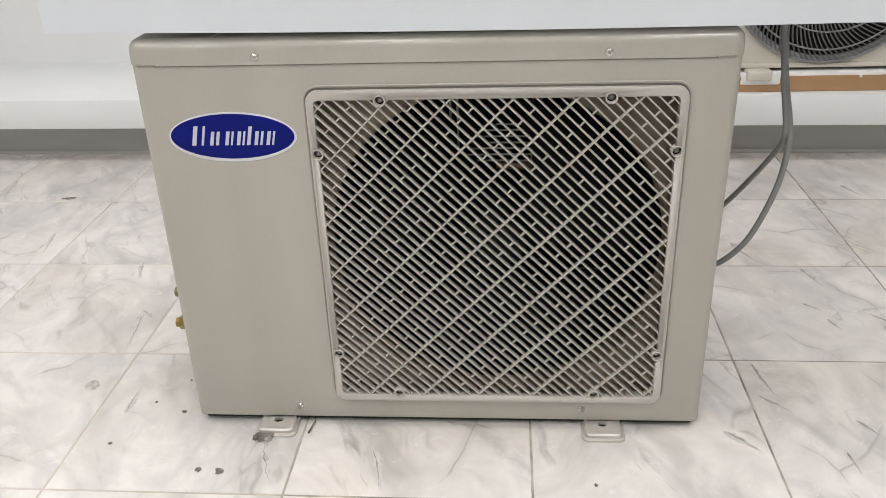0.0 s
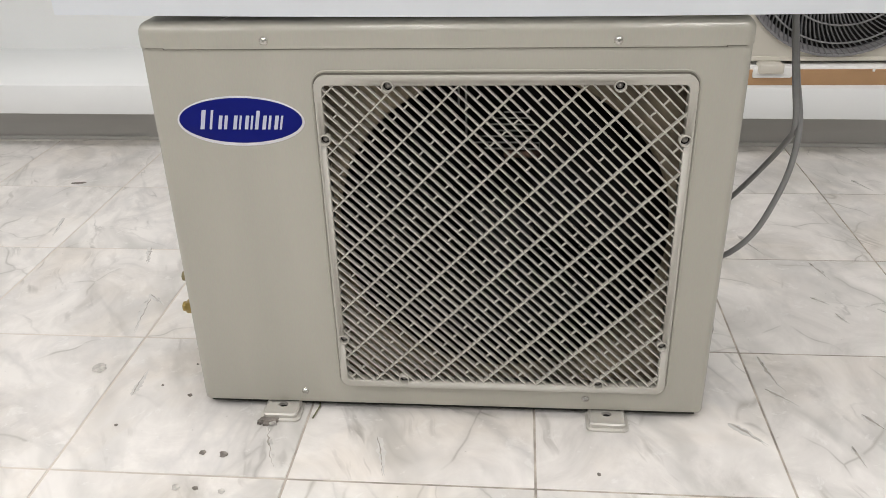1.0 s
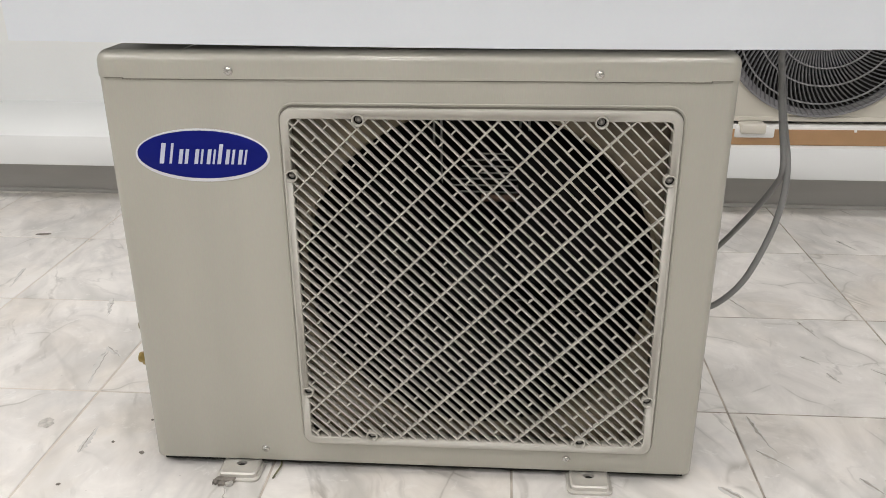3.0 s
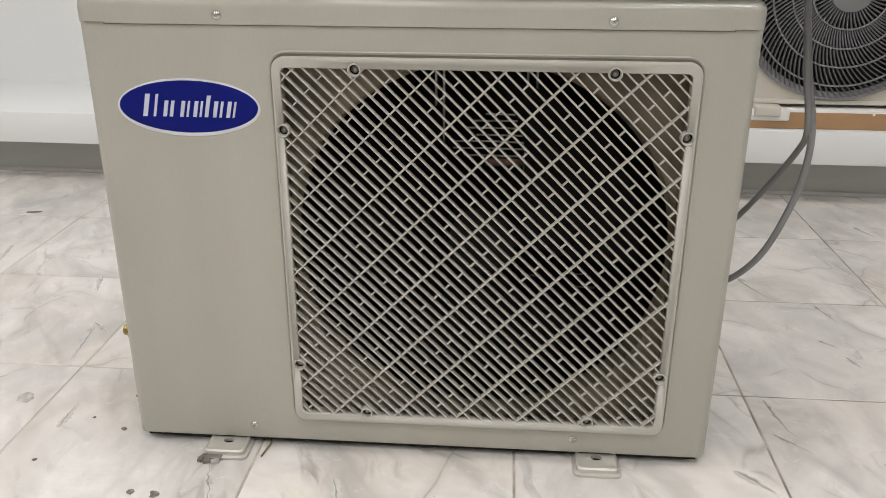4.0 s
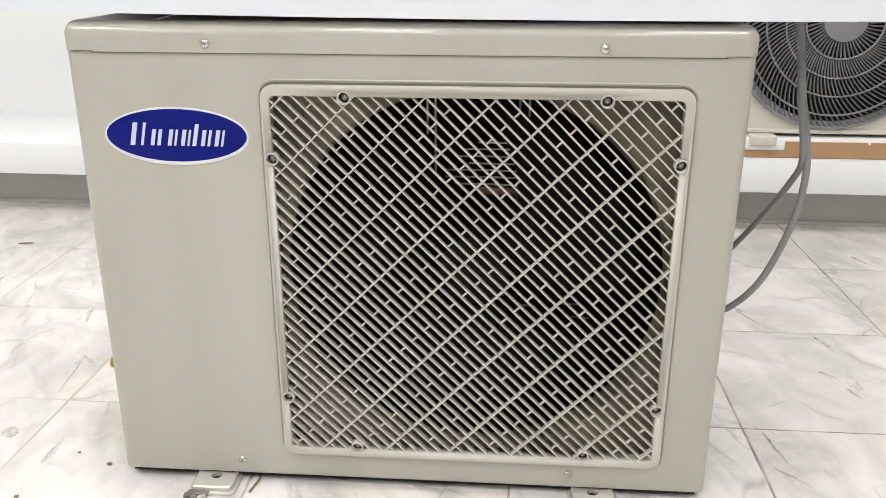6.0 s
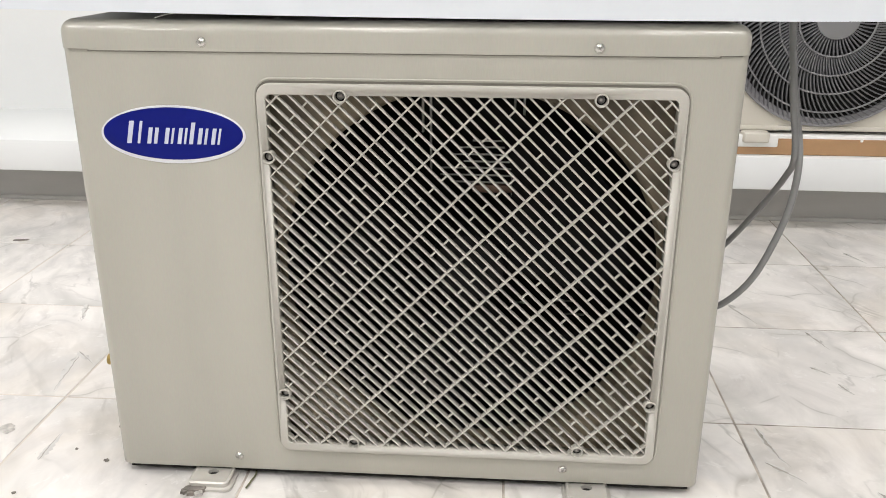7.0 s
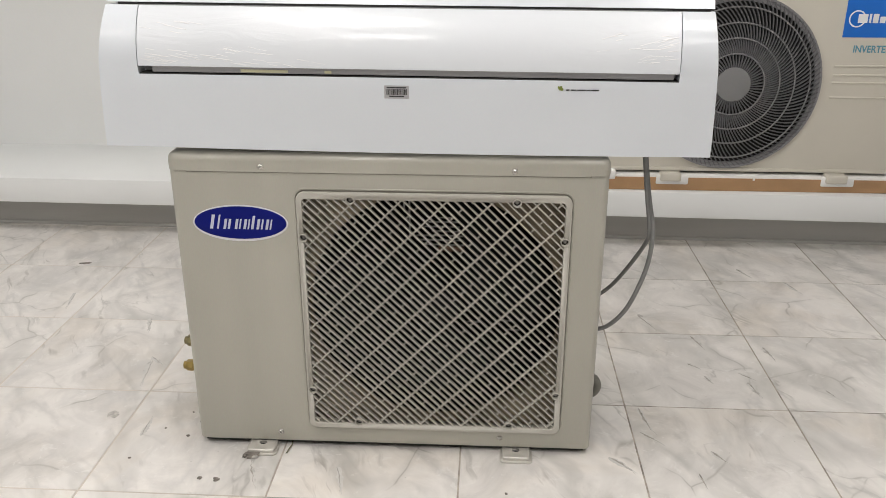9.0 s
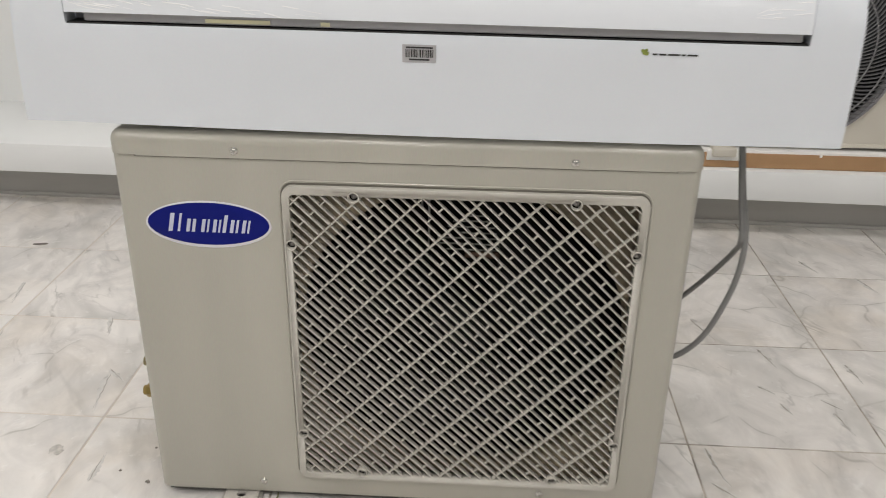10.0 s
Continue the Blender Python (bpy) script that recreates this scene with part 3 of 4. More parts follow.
recess_mesh = mesh_of("cross_recess", joined(box(-0.0026, 0.0026, -0.0035, -0.0026, -0.0006, 0.0006), box(-0.0006, 0.0006, -0.0035, -0.0026, -0.0026, 0.0026)), DULL_STEEL, 0)
for x, z, y in ((-0.317, 0.6055, -0.003), (0.148, 0.6035, -0.003), (-0.318, 0.035, 0), (0.135, 0.035, 0)):
    ob = new("screw", head_mesh)
    ob.parent = outdoor
    ob.matrix_basis = pose(x, y, z, 0, 35 * x * 10, 0)
    slot = new("cross_recess", recess_mesh)
    slot.parent = ob

# badge: blue oval with a thin pale rim and slanted pale strokes
BADGE = (-0.3635, 0.4952)


def oval(rx, rz, y0, y1, drop=0.0, seg=64):
    loops = []
    for s, y in ((1, y1), (1, y0 + 0.0006), (0.985, y0)):
        loops.append([(BADGE[0] + s * rx * math.cos(2 * math.pi * k / seg), y, BADGE[1] - drop + s * rz * math.sin(2 * math.pi * k / seg)) for k in range(seg)])
    return loft(loops, False, True)


badge = part("badge", oval(0.0905, 0.0362, -0.0012, 0.0, 0.0012), SILVER, outdoor, "pale silver oval sticker")
part("oval_field", oval(0.0876, 0.0325, -0.0018, -0.0006), BLUE, badge, "deep blue oval")
for cx, w0, h in ((-0.0560, 0.0060, 0.028), (-0.0440, 0.0035, 0.028), (-0.0310, 0.0050, 0.020), (-0.0230, 0.0045, 0.020), (-0.0095, 0.0050, 0.020), (-0.0025, 0.0030, 0.020),
                  (0.0070, 0.0050, 0.020), (0.0140, 0.0030, 0.020), (0.0215, 0.0050, 0.027), (0.0320, 0.0050, 0.020), (0.0395, 0.0035, 0.020), (0.0490, 0.0050, 0.020), (0.0560, 0.0030, 0.020)):
    bm = box(-w0 / 2, w0 / 2, -0.0024, -0.0016, 0, h, 0.0003, 1)
    for v in bm.verts:
        v.co.x += 0.22 * v.co.z
    part("badge_bar", bm, BADGE_PALE, badge, at=pose(BADGE[0] + cx, 0, BADGE[1] - 0.0125))

# behind the grille: shroud with round opening, fan, motor, coil
HC = (0.0, 0.302)
FAN_R = 0.249


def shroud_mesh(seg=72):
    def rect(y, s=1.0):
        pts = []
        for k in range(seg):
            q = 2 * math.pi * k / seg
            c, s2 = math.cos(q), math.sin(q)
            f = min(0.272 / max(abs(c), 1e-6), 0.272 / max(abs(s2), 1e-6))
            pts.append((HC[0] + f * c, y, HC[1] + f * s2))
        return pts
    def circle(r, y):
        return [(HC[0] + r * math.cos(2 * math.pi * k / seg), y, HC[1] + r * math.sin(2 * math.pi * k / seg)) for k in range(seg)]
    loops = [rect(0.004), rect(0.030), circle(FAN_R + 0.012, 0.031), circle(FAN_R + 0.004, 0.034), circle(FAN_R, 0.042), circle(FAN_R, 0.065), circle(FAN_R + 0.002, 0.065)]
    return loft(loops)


part("fan_shroud", shroud_mesh(), SHROUD, outdoor, "beige sheet metal ring round the fan, darkened for shade")
fan = part("fan", cyl(0.055, 0.05, pose(HC[0], 0.115, HC[1], 90), 32, 0.048, 0.004), FAN_SHADE_BLACK, outdoor, "dark plastic fan with broad blades")


def blade():
    bm = bmesh.new()
    rows = []
    for i in range(9):
        r = 0.05 + (0.214 - 0.05) * i / 8
        w0 = radians(34 + 26 * (i / 8))
        row = []
        for j in range(9):
            q = w0 * (j / 8 - 0.5) * 1.6 + radians(22) * (i / 8) ** 1.5
            y = 0.092 + 0.055 * (j / 8 - 0.5) * (0.6 + 0.4 * i / 8) + 0.006 * math.sin(math.pi * j / 8)
            row.append(bm.verts.new((r * math.cos(q), y, r * math.sin(q))))
        rows.append(row)
    for a, b in zip(rows, rows[1:]):
        for j in range(8):
            bm.faces.new((a[j], a[j + 1], b[j + 1], b[j]))
    bmesh.ops.solidify(bm, geom=list(bm.faces), thickness=0.002)
    return bm


blade_mesh = mesh_of("blade", blade(), FAN_SHADE_BLACK)
for k in range(3):
    ob = new("blade", blade_mesh)
    ob.parent = fan
    ob.matrix_basis = pose(HC[0], 0, HC[1], 0, 100 + 120 * k, 0)
part("motor", cyl(0.045, 0.09, pose(HC[0], 0.215, HC[1], 90), 28, None, 0.006), SHADE_METAL, outdoor, "dark round fan motor")
for x, z0 in ((-0.071, 0.47), (-0.060, 0.385), (0.055, 0.32), (0.068, 0.385)):
    part("motor_bracket", box(x, x + 0.0032, 0.15, 0.156, z0, 0.585, 0.0008, 1), WIRE, outdoor)
for k, (x0, x1) in enumerate(((-0.030, 0.066), (-0.045, 0.084), (-0.044, 0.066), (-0.012, 0.088), (-0.028, 0.070), (-0.020, 0.086), (0.0, 0.066))):
    z = 0.402 + 0.0098 * k
    part("bracket_wire", tube([(x0, 0.147, z), ((x0 + x1) / 2, 0.146, z + 0.0005 * (k % 3)), (x1, 0.147, z - 0.001)], 0.0014, 6), WIRE, outdoor)
# short pale bars added for the glints low inside the casing
for x0, x1, z in ((0.004, 0.042, 0.193), (0.010, 0.038, 0.187), (0.132, 0.160, 0.181), (0.148, 0.180, 0.158), (0.060, 0.088, 0.176)):
    part("coil_glint", tube([(x0, 0.25, z), (x1, 0.25, z - 0.001)], 0.0018, 6), WIRE, outdoor)
part("motor_arm", box(0.0, 0.068, 0.146, 0.154, 0.386, 0.398, 0.003, 2), COPPER, outdoor, "dull copper strip")
part("coil", box(BX0 + 0.02, BX1 - 0.02, 0.262, 0.285, 0.026, 0.585), FINS, outdoor, "finned condenser coil darkened for the shade inside", smooth=0)
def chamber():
    """Open-fronted dark box added round the fan, standing in for the shade."""
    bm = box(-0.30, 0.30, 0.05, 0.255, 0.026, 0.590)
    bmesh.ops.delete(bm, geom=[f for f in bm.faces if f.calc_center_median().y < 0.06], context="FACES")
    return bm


part("shade_box", chamber(), SHADE_METAL, outdoor, "added dark box for the shade inside the casing", smooth=0)


def even(loop, n=48):
    """The closed loop again, with n evenly spaced points."""
    pts = np.array(loop + loop[:1])
    far = np.concatenate(([0], np.cumsum(np.hypot(*np.diff(pts, axis=0).T))))
    at = np.linspace(0, far[-1], n, endpoint=False)
    return list(zip(np.interp(at, far, pts[:, 0]).tolist(), np.interp(at, far, pts[:, 1]).tolist()))


def foot_mesh():
    """A pressed steel foot: plate with a raised rim and a slot."""
    def ring(pts, z):
        return [(x, y, z) for x, y in pts]
    plate = even(rounded(-0.033, 0.033, -0.046, 0.03, 0.009, 4))
    top = even(rounded(-0.0285, 0.0285, -0.0415, 0.03, 0.007, 4))
    rim = even(rounded(-0.0260, 0.0260, -0.0390, 0.03, 0.006, 4))
    dish = even(rounded(-0.0225, 0.0225, -0.0355, 0.03, 0.005, 4))
    hole = []
    for p in dish:
        q = math.atan2(p[1] + 0.013, p[0])
        hole.append((0.0078 * math.cos(q), -0.013 + 0.0062 * math.sin(q)))
    return loft([ring(plate, 0.0), ring(plate, 0.0028), ring(top, 0.0040), ring(top, 0.0095), ring(rim, 0.0115), ring(dish, 0.0098), ring(hole, 0.0098), ring(hole, 0.001)])


foot_data = mesh_of("foot", foot_mesh(), ZINC)
# dark disc filling the bolt hole, painted as the shade inside
slot_data = mesh_of("foot_slot_shade", cyl(0.0085, 0.0008, pose(0, -0.013, 0.0036), 20), SHADE_METAL)
for x in (-0.356, 0.169):
    f = new("foot", foot_data)
    f.parent = outdoor
    f.matrix_basis = pose(x, 0.008, 0.0006)
    tagged(f, "pressed steel mounting foot with a bolt slot")
    s = new("foot_slot_shade", slot_data)
    s.parent = f
    f2 = new("foot", foot_data)
    f2.parent = outdoor
    f2.matrix_basis = pose(x, DEPTH - 0.008, 0.0006, 0, 0, 180)

# service valves on the side
SIDE = pose(0, 0, 0, 0, -90)
for y, z, reach, metal in ((0.15, 0.163, 0.044, DULL_BRASS), (0.15, 0.101, 0.053, BRASS)):
    v = part("service_valve", cyl(0.010, reach + 0.006, pose(BX0 + 0.004, y, z) @ SIDE, 20, None, 0.002), metal, outdoor, "brass service valve")
    part("valve_nut", cyl(0.0125, 0.017, pose(BX0 - reach, y, z) @ SIDE, 6, None, 0.002), metal, v, "hexagonal nut")
    part("valve_cap", cyl(0.009, 0.011, pose(BX0 - reach - 0.012, y, z) @ SIDE, 20, None, 0.002), metal, v)
    part("valve_stem", cyl(0.009, 0.026, pose(BX0 - reach + 0.018, y, z - 0.028), 16, None, 0.002), DULL_BRASS, v)
part("valve_plate", box(BX0 - 0.004, BX0 + 0.002, 0.09, 0.22, 0.06, 0.21, 0.002, 1), BEIGE, outdoor)
part("earth_screw", cyl(0.005, 0.007, pose(BX0, 0.03, 0.060) @ SIDE, 12, None, 0.001), STEEL, outdoor)
# pipe elbow on the other side
elbow = [(BX1 - 0.004 + 0.031 * math.sin(q), 0.14, 0.083 + 0.026 * math.cos(q)) for q in (math.pi * k / 14 for k in range(15))]
part("drain_elbow", tube(elbow, 0.0095, 12), RUBBER, outdoor, "grey bent pipe stub")

# ---- the indoor unit lying on top ----
IX0, IX1 = -0.595, 0.490
FX0, FX1 = -0.512, 0.417
indoor = thing("indoor_unit", "white indoor unit with film-wrapped flap resting on the beige unit", "air conditioner", (0, 0, BTOP))
indoor.matrix_basis = pose(0, 0, BTOP + 0.001, 0, 0.35, 0)
FRONT_LOW = [(-0.006, 0.6375), (-0.0085, 0.664), (-0.0115, 0.695), (-0.0145, 0.722), (-0.017, 0.746), (-0.019, 0.768), (-0.0182, 0.7705)]


def up(profile):
    return [(y, z - BTOP) for y, z in profile]


def narrowed(bm):
    """The ends draw in a little towards the top."""
    for v in bm.verts:
        k = max(0.0, (v.co.z + BTOP - 0.64) / 0.245)
        if v.co.x < FX0 - 0.02:
            v.co.x += 0.023 * k ** 1.3
        elif v.co.x > FX1 + 0.02:
            v.co.x -= 0.016 * k ** 1.3


def sagged(bm):
    """The long panel hangs a little lower in its middle."""
    for v in bm.verts:
        share = min(1.0, max(0.0, (0.715 - BTOP - v.co.z) / 0.075))
        v.co.z -= 0.0034 * share * max(0.0, 1 - ((v.co.x + 0.05) / 0.5) ** 2)


def shell(profile, thickness, x0, x1, material, name, label="", bevel=0.0):
    """A curved sheet along x, given thickness inwards."""
    inner = [(y + thickness, z) for y, z in reversed(profile)]
    bm = sweep_x(up(profile + inner), x0, x1, 24 if profile is FRONT_LOW else 1)
    narrowed(bm)
    if profile is FRONT_LOW:
        sagged(bm)
    if bevel:
        edges = [e for e in bm.edges if e.calc_face_angle(0) > radians(50)]
        bmesh.ops.bevel(bm, geom=edges, offset=bevel, segments=2, affect="EDGES", profile=0.5)
    return part(name, bm, material, indoor, label)


shell(FRONT_LOW, 0.03, FX0 - 0.003, FX1 + 0.002, WHITE_PLASTIC, "lower_panel", "smooth glossy white lower front panel")
CURVE_UP = [(-0.0185, 0.7705), (-0.0205, 0.785), (-0.020, 0.803), (-0.015, 0.828), (-0.006, 0.852), (0.006, 0.873), (0.014, 0.884)]
shell(FRONT_LOW[:-1] + CURVE_UP, 0.03, IX0, FX0 - 0.003, WHITE_PLASTIC, "end_cap", "white curved end cap")
shell(FRONT_LOW[:-1] + CURVE_UP, 0.03, FX1 + 0.002, IX1, WHITE_PLASTIC, "end_cap", "white curved end cap")
FLAP = [(-0.0245, 0.7855), (-0.0235, 0.803), (-0.0185, 0.828), (-0.0095, 0.852), (0.0025, 0.873), (0.0105, 0.8835)]
shell(FLAP, 0.008, FX0, FX1, FILM, "air_flap", "white outlet flap under wrinkled clear film", 0.0012)
part("outlet_slot", box(FX0 - 0.004, FX1 + 0.004, 0.016, 0.04, 0.768 - BTOP, 0.885 - BTOP), SLOT_GREY, indoor, "grey recess of the air outlet", smooth=0)
# black strip paints the dark line along the bottom of the slot
part("slot_shade_strip", box(FX0 - 0.002, FX1 + 0.002, -0.0165, 0.016, 0.7690 - BTOP, 0.7722 - BTOP), BLACK, indoor, smooth=0)
part("slot_vane", box(FX0 + 0.02, FX1 - 0.006, -0.0150, -0.002, 0.7735 - BTOP, 0.792 - BTOP, 0.002, 2), SLOT_GREY, indoor)
for x0, x1 in ((-0.335, -0.252), (-0.188, -0.176)):
    part("vane_label", box(x0, x1, -0.0158, -0.0149, 0.7755 - BTOP, 0.7805 - BTOP), PALE_YELLOW, indoor, "pale yellow strip label in the outlet", smooth=0)
# black strip paints the shade in the gap above the flap
part("top_gap_shade", box(FX0 - 0.04, IX1 - 0.022, 0.018, 0.04, 0.880 - BTOP, 0.8905 - BTOP), BLACK, indoor, smooth=0)
TOP_CURVE = [(0.0145, 0.889), (0.020, 0.90), (0.030, 0.918), (0.046, 0.934), (0.066, 0.945), (0.09, 0.95), (0.225, 0.95), (0.225, 0.93), (0.06, 0.90), (0.045, 0.889)]
part("top_housing", sweep_x(up(TOP_CURVE), IX0 + 0.026, IX1 - 0.017), WHITE_PLASTIC, indoor, "white upper housing")
part("rear_body", box(IX0 + 0.026, IX1 - 0.018, 0.046, 0.222, 0.012, 0.905 - BTOP, 0.004, 2), WHITE_PLASTIC, indoor)
# dark grey stands in for the shade under the indoor unit
part("underside", box(IX0 + 0.03, IX1 - 0.022, 0.030, 0.046, 0.0125, 0.06, 0.002, 1), GAP_SHADE_GREY, indoor, "underside painted dark grey for the shade below it", smooth=0)
for x in (-0.36, 0.20):
    part("rear_foot", box(x - 0.03, x + 0.03, 0.17, 0.215, LID_TOP - BTOP - 0.0012, 0.0135, 0.001, 1), GAP_SHADE_GREY, indoor, smooth=0)
# unseen strip, added to keep light from behind out of the gap
part("gap_closer", box(IX0 + 0.05, IX1 - 0.04, 0.196, 0.2215, LID_TOP - BTOP - 0.0008, 0.0135), GAP_SHADE_GREY, indoor, "unseen dark strip added to close the gap at the back", smooth=0)


def flap_y(z):
    return float(np.interp(z, [p[1] for p in FLAP], [p[0] for p in FLAP]))


# thin white ridges draw the film's creases and their bright highlights
rnd = random.Random(11)
for cx, count, spread, z0, z1 in ((-0.42, 30, 0.075, 0.790, 0.814), (-0.455, 10, 0.045, 0.83, 0.86), (0.385, 20, 0.028, 0.806, 0.850), (0.33, 8, 0.05, 0.80, 0.85), (-0.28, 12, 0.09, 0.788, 0.80), (-0.33, 6, 0.06, 0.80, 0.82)):
    for i in range(count):
        x, z = cx + rnd.uniform(-spread, spread), rnd.uniform(z0, z1)
        length, lean = rnd.uniform(0.008, 0.034), rnd.gauss(-0.14, 0.05) if cx < 0 else rnd.gauss(0.12, 0.15)
        pts = []
        for n in range(6):
            px = min(max(x + length * (n / 5 - 0.5), FX0 + 0.004), FX1 - 0.004)
            pz = z + lean * length * (n / 5 - 0.5) + 0.0002 * math.sin(n * 1.7 + i)
            pts.append((px, flap_y(pz) + 0.0003, pz - BTOP))
        part("film_crease", tube(pts, rnd.uniform(0.0004, 0.0008), 6), CREASE, indoor)


def front_y(z):
    return np.interp(z, [p[1] for p in FRONT_LOW], [p[0] for p in FRONT_LOW])


def stuck(bm, name, material, x, z, parent, label=""):
    """Something thin lying on the lower front panel."""
    slope = math.degrees(math.atan2(front_y(z + 0.01) - front_y(z - 0.01), 0.02))
    return part(name, bm, material, parent, label, at=pose(x, front_y(z) - 0.0006, z - BTOP, -slope), smooth=0)


sticker = stuck(box(-0.0215, 0.0215, -0.0004, 0.0004, -0.0115, 0.0115), "barcode_label", LABEL, -0.063, 0.746, indoor, "small silver label with a barcode")
random.seed(4)
x = -0.018
while x < 0.018:
    wd = random.choice((0.0006, 0.0011, 0.0017))
    stuck(box(x, x + wd, -0.0008, -0.0003, -0.0045, 0.0055), "code_bar", INK, -0.063, 0.746, sticker).matrix_parent_inverse = sticker.matrix_basis.inverted()
    x += wd + random.choice((0.0006, 0.001))
for z0, z1, half in ((0.0070, 0.0090, 0.017), (-0.0085, -0.0065, 0.013)):
    stuck(box(-half, half, -0.0008, -0.0003, z0, z1), "print_line", INK, -0.063, 0.746, sticker).matrix_parent_inverse = sticker.matrix_basis.inverted()
leafy = bmesh.new()
for cx, cz, r in ((0, 0, 0.0032), (0.003, -0.001, 0.0026), (-0.0025, 0.0022, 0.0022), (0.0015, 0.003, 0.002)):
    joined(leafy, cyl(r, 0.0006, pose(cx, 0, cz, 90), 9))
stuck(leafy, "leaf_mark", LEAF_GREEN, 0.219, 0.757, indoor, "small green leaf print")
for x0, x1 in ((0.010, 0.016), (0.018, 0.027), (0.029, 0.044), (0.046, 0.051), (0.053, 0.066)):
    stuck(box(x0, x1, -0.0006, 0.0, -0.0010, 0.0010), "print_bar", INK, 0.219, 0.755, indoor)

# scrap of clear film caught on the lid
scrap = part("film_scrap", tube(spline([(-0.372, 0.002, 0.6325), (-0.36, 0.012, 0.636), (-0.345, 0.03, 0.638), (-0.335, 0.045, 0.640)], 6), 0.0004, 6), WISP)
tagged(scrap, "thin scrap of clear film on the beige lid", "film scrap")

# ---- cables hanging from the indoor unit ----
for pts, r in (
    ([(0.395, 0.11, 0.648), (0.400, 0.11, 0.60), (0.409, 0.105, 0.53), (0.419, 0.10, 0.46), (0.420, 0.13, 0.42), (0.402, 0.19, 0.345), (0.379, 0.24, 0.280), (0.352, 0.25, 0.250), (0.312, 0.25, 0.225)], 0.0043),
    ([(0.397, 0.122, 0.648), (0.404, 0.122, 0.60), (0.414, 0.114, 0.53), (0.425, 0.10, 0.46), (0.424, 0.10, 0.40), (0.411, 0.10, 0.345), (0.386, 0.10, 0.285), (0.354, 0.11, 0.243), (0.326, 0.13, 0.224), (0.315, 0.15, 0.216)], 0.0046),
):
    cb = part("cable", tube(spline(pts, 8), r, 12), CABLE)
    tagged(cb, "grey round power cable hanging between the two units", "cable", group="hanging cables")

# ---- second outdoor unit on the platform ----
UX0, UX1, UY, UZ0, UZ1 = 0.492, 1.40, 1.215, 0.262, 0.84
second = thing("boxed_outdoor_unit", "cream outdoor unit with round dark fan guard on packing base", "air conditioner", (UX0, UY, 0.205))
def su(x0, x1, y0, y1, z0, z1, *a):
    return box(x0 - UX0, x1 - UX0, y0 - UY, y1 - UY, z0 - 0.205, z1 - 0.205, *a)
part("casing", su(UX0, UX1, UY, UY + 0.33, UZ0, UZ1, 0.014, 4), CREAM, second, "cream painted sheet metal casing")
part("bottom_lip", su(UX0 + 0.012, UX1 - 0.012, UY - 0.004, UY + 0.02, UZ0 + 0.004, UZ0 + 0.016, 0.002, 2), CREAM, second)
for z in (0.507, 0.553, 0.577, 0.605):
    part("pressed_groove", su(1.17, UX1 - 0.03, UY - 0.0025, UY + 0.01, z, z + 0.006, 0.002, 2), CREAM, second)
FC = (0.863 - UX0, 0.5505 - 0.205)
GR = 0.272


def guard_y(r):
    return -0.012 - 0.006 * (1 - (r / GR) ** 2)


guard = part("fan_guard", annulus(GR - 0.008, GR, -0.012, 0.004, 72), RIM_GREY, second, "round dark grey fan guard", at=pose(FC[0], 0, FC[1]))
part("guard_band", annulus(GR - 0.021, GR - 0.007, -0.0085, 0.002, 72), RIM_GREY, guard, "pale outer band of the guard")
# flat black disc paints the unlit depth behind the vanes
part("fan_depth_disc", cyl(GR - 0.004, 0.002, pose(FC[0], 0.0, FC[1], 90), 64), FAN_SHADE_BLACK, second, "black disc painted for the dark depth behind the guard")
for r in (0.0945, 0.142, 0.188, 0.235):
    part("guard_ring", tube([(r * math.cos(q), guard_y(r) - 0.002, r * math.sin(q)) for q in (2 * math.pi * k / 64 for k in range(64))], 0.0024, 6, True), GUARD_PALE, guard)
part("hub_disc", cyl(0.053, 0.006, pose(0, guard_y(0) + 0.002, 0, 90), 40, None, 0.002), worn("hub_grey", (0.20, 0.20, 0.205), 0.4, vary=0.04), guard, "light grey round centre disc")


def swirl(begin):
    pts = []
    for i in range(11):
        s = begin + (1 - begin) * i / 10
        r = 0.046 + (GR - 0.005 - 0.046) * s
        q = 0.56 * s ** 1.3
        pts.append((r * math.cos(q), guard_y(r), r * math.sin(q)))
    bm = bmesh.new()
    a, b = [], []
    for p in pts:
        q = math.atan2(p[2], p[0])
        n = Vector((-math.sin(q), 0, math.cos(q))) * 0.0018
        a.append([bm.verts.new(Vector(p) + n), bm.verts.new(Vector(p) - n)])
        b.append([bm.verts.new(Vector(p) + n + Vector((0, 0.009, 0))), bm.verts.new(Vector(p) - n + Vector((0, 0.009, 0)))])
    for i in range(len(pts) - 1):
        bm.faces.new((a[i][0], a[i][1], a[i + 1][1], a[i + 1][0]))
        bm.faces.new((a[i][0], a[i + 1][0], b[i + 1][0], b[i][0]))
        bm.faces.new((a[i][1], b[i][1], b[i + 1][1], a[i + 1][1]))
    return bm


long_vane = mesh_of("guard_vane", swirl(0.0), GUARD_GREY)
short_vane = mesh_of("guard_vane", swirl(0.23), GUARD_GREY)
for k in range(108):
    ob = new("guard_vane", short_vane if k % 2 else long_vane)
    ob.parent = guard
    ob.matrix_basis = pose(0, 0, 0, 0, 360 * k / 108, 0)

# stickers on the second unit: brand plate as plain shapes, and a printed word
plate = part("brand_sticker", su(1.178, 1.370, UY - 0.0012, UY, 0.695, 0.83), SKY_BLUE, second, "blue rectangular sticker with white shapes", smooth=0)
part("ring_mark", annulus(0.0215, 0.0255, -0.0022, -0.0012, 36), WHITE_INK, plate, at=pose(1.214 - UX0, 0, 0.750 - 0.205))
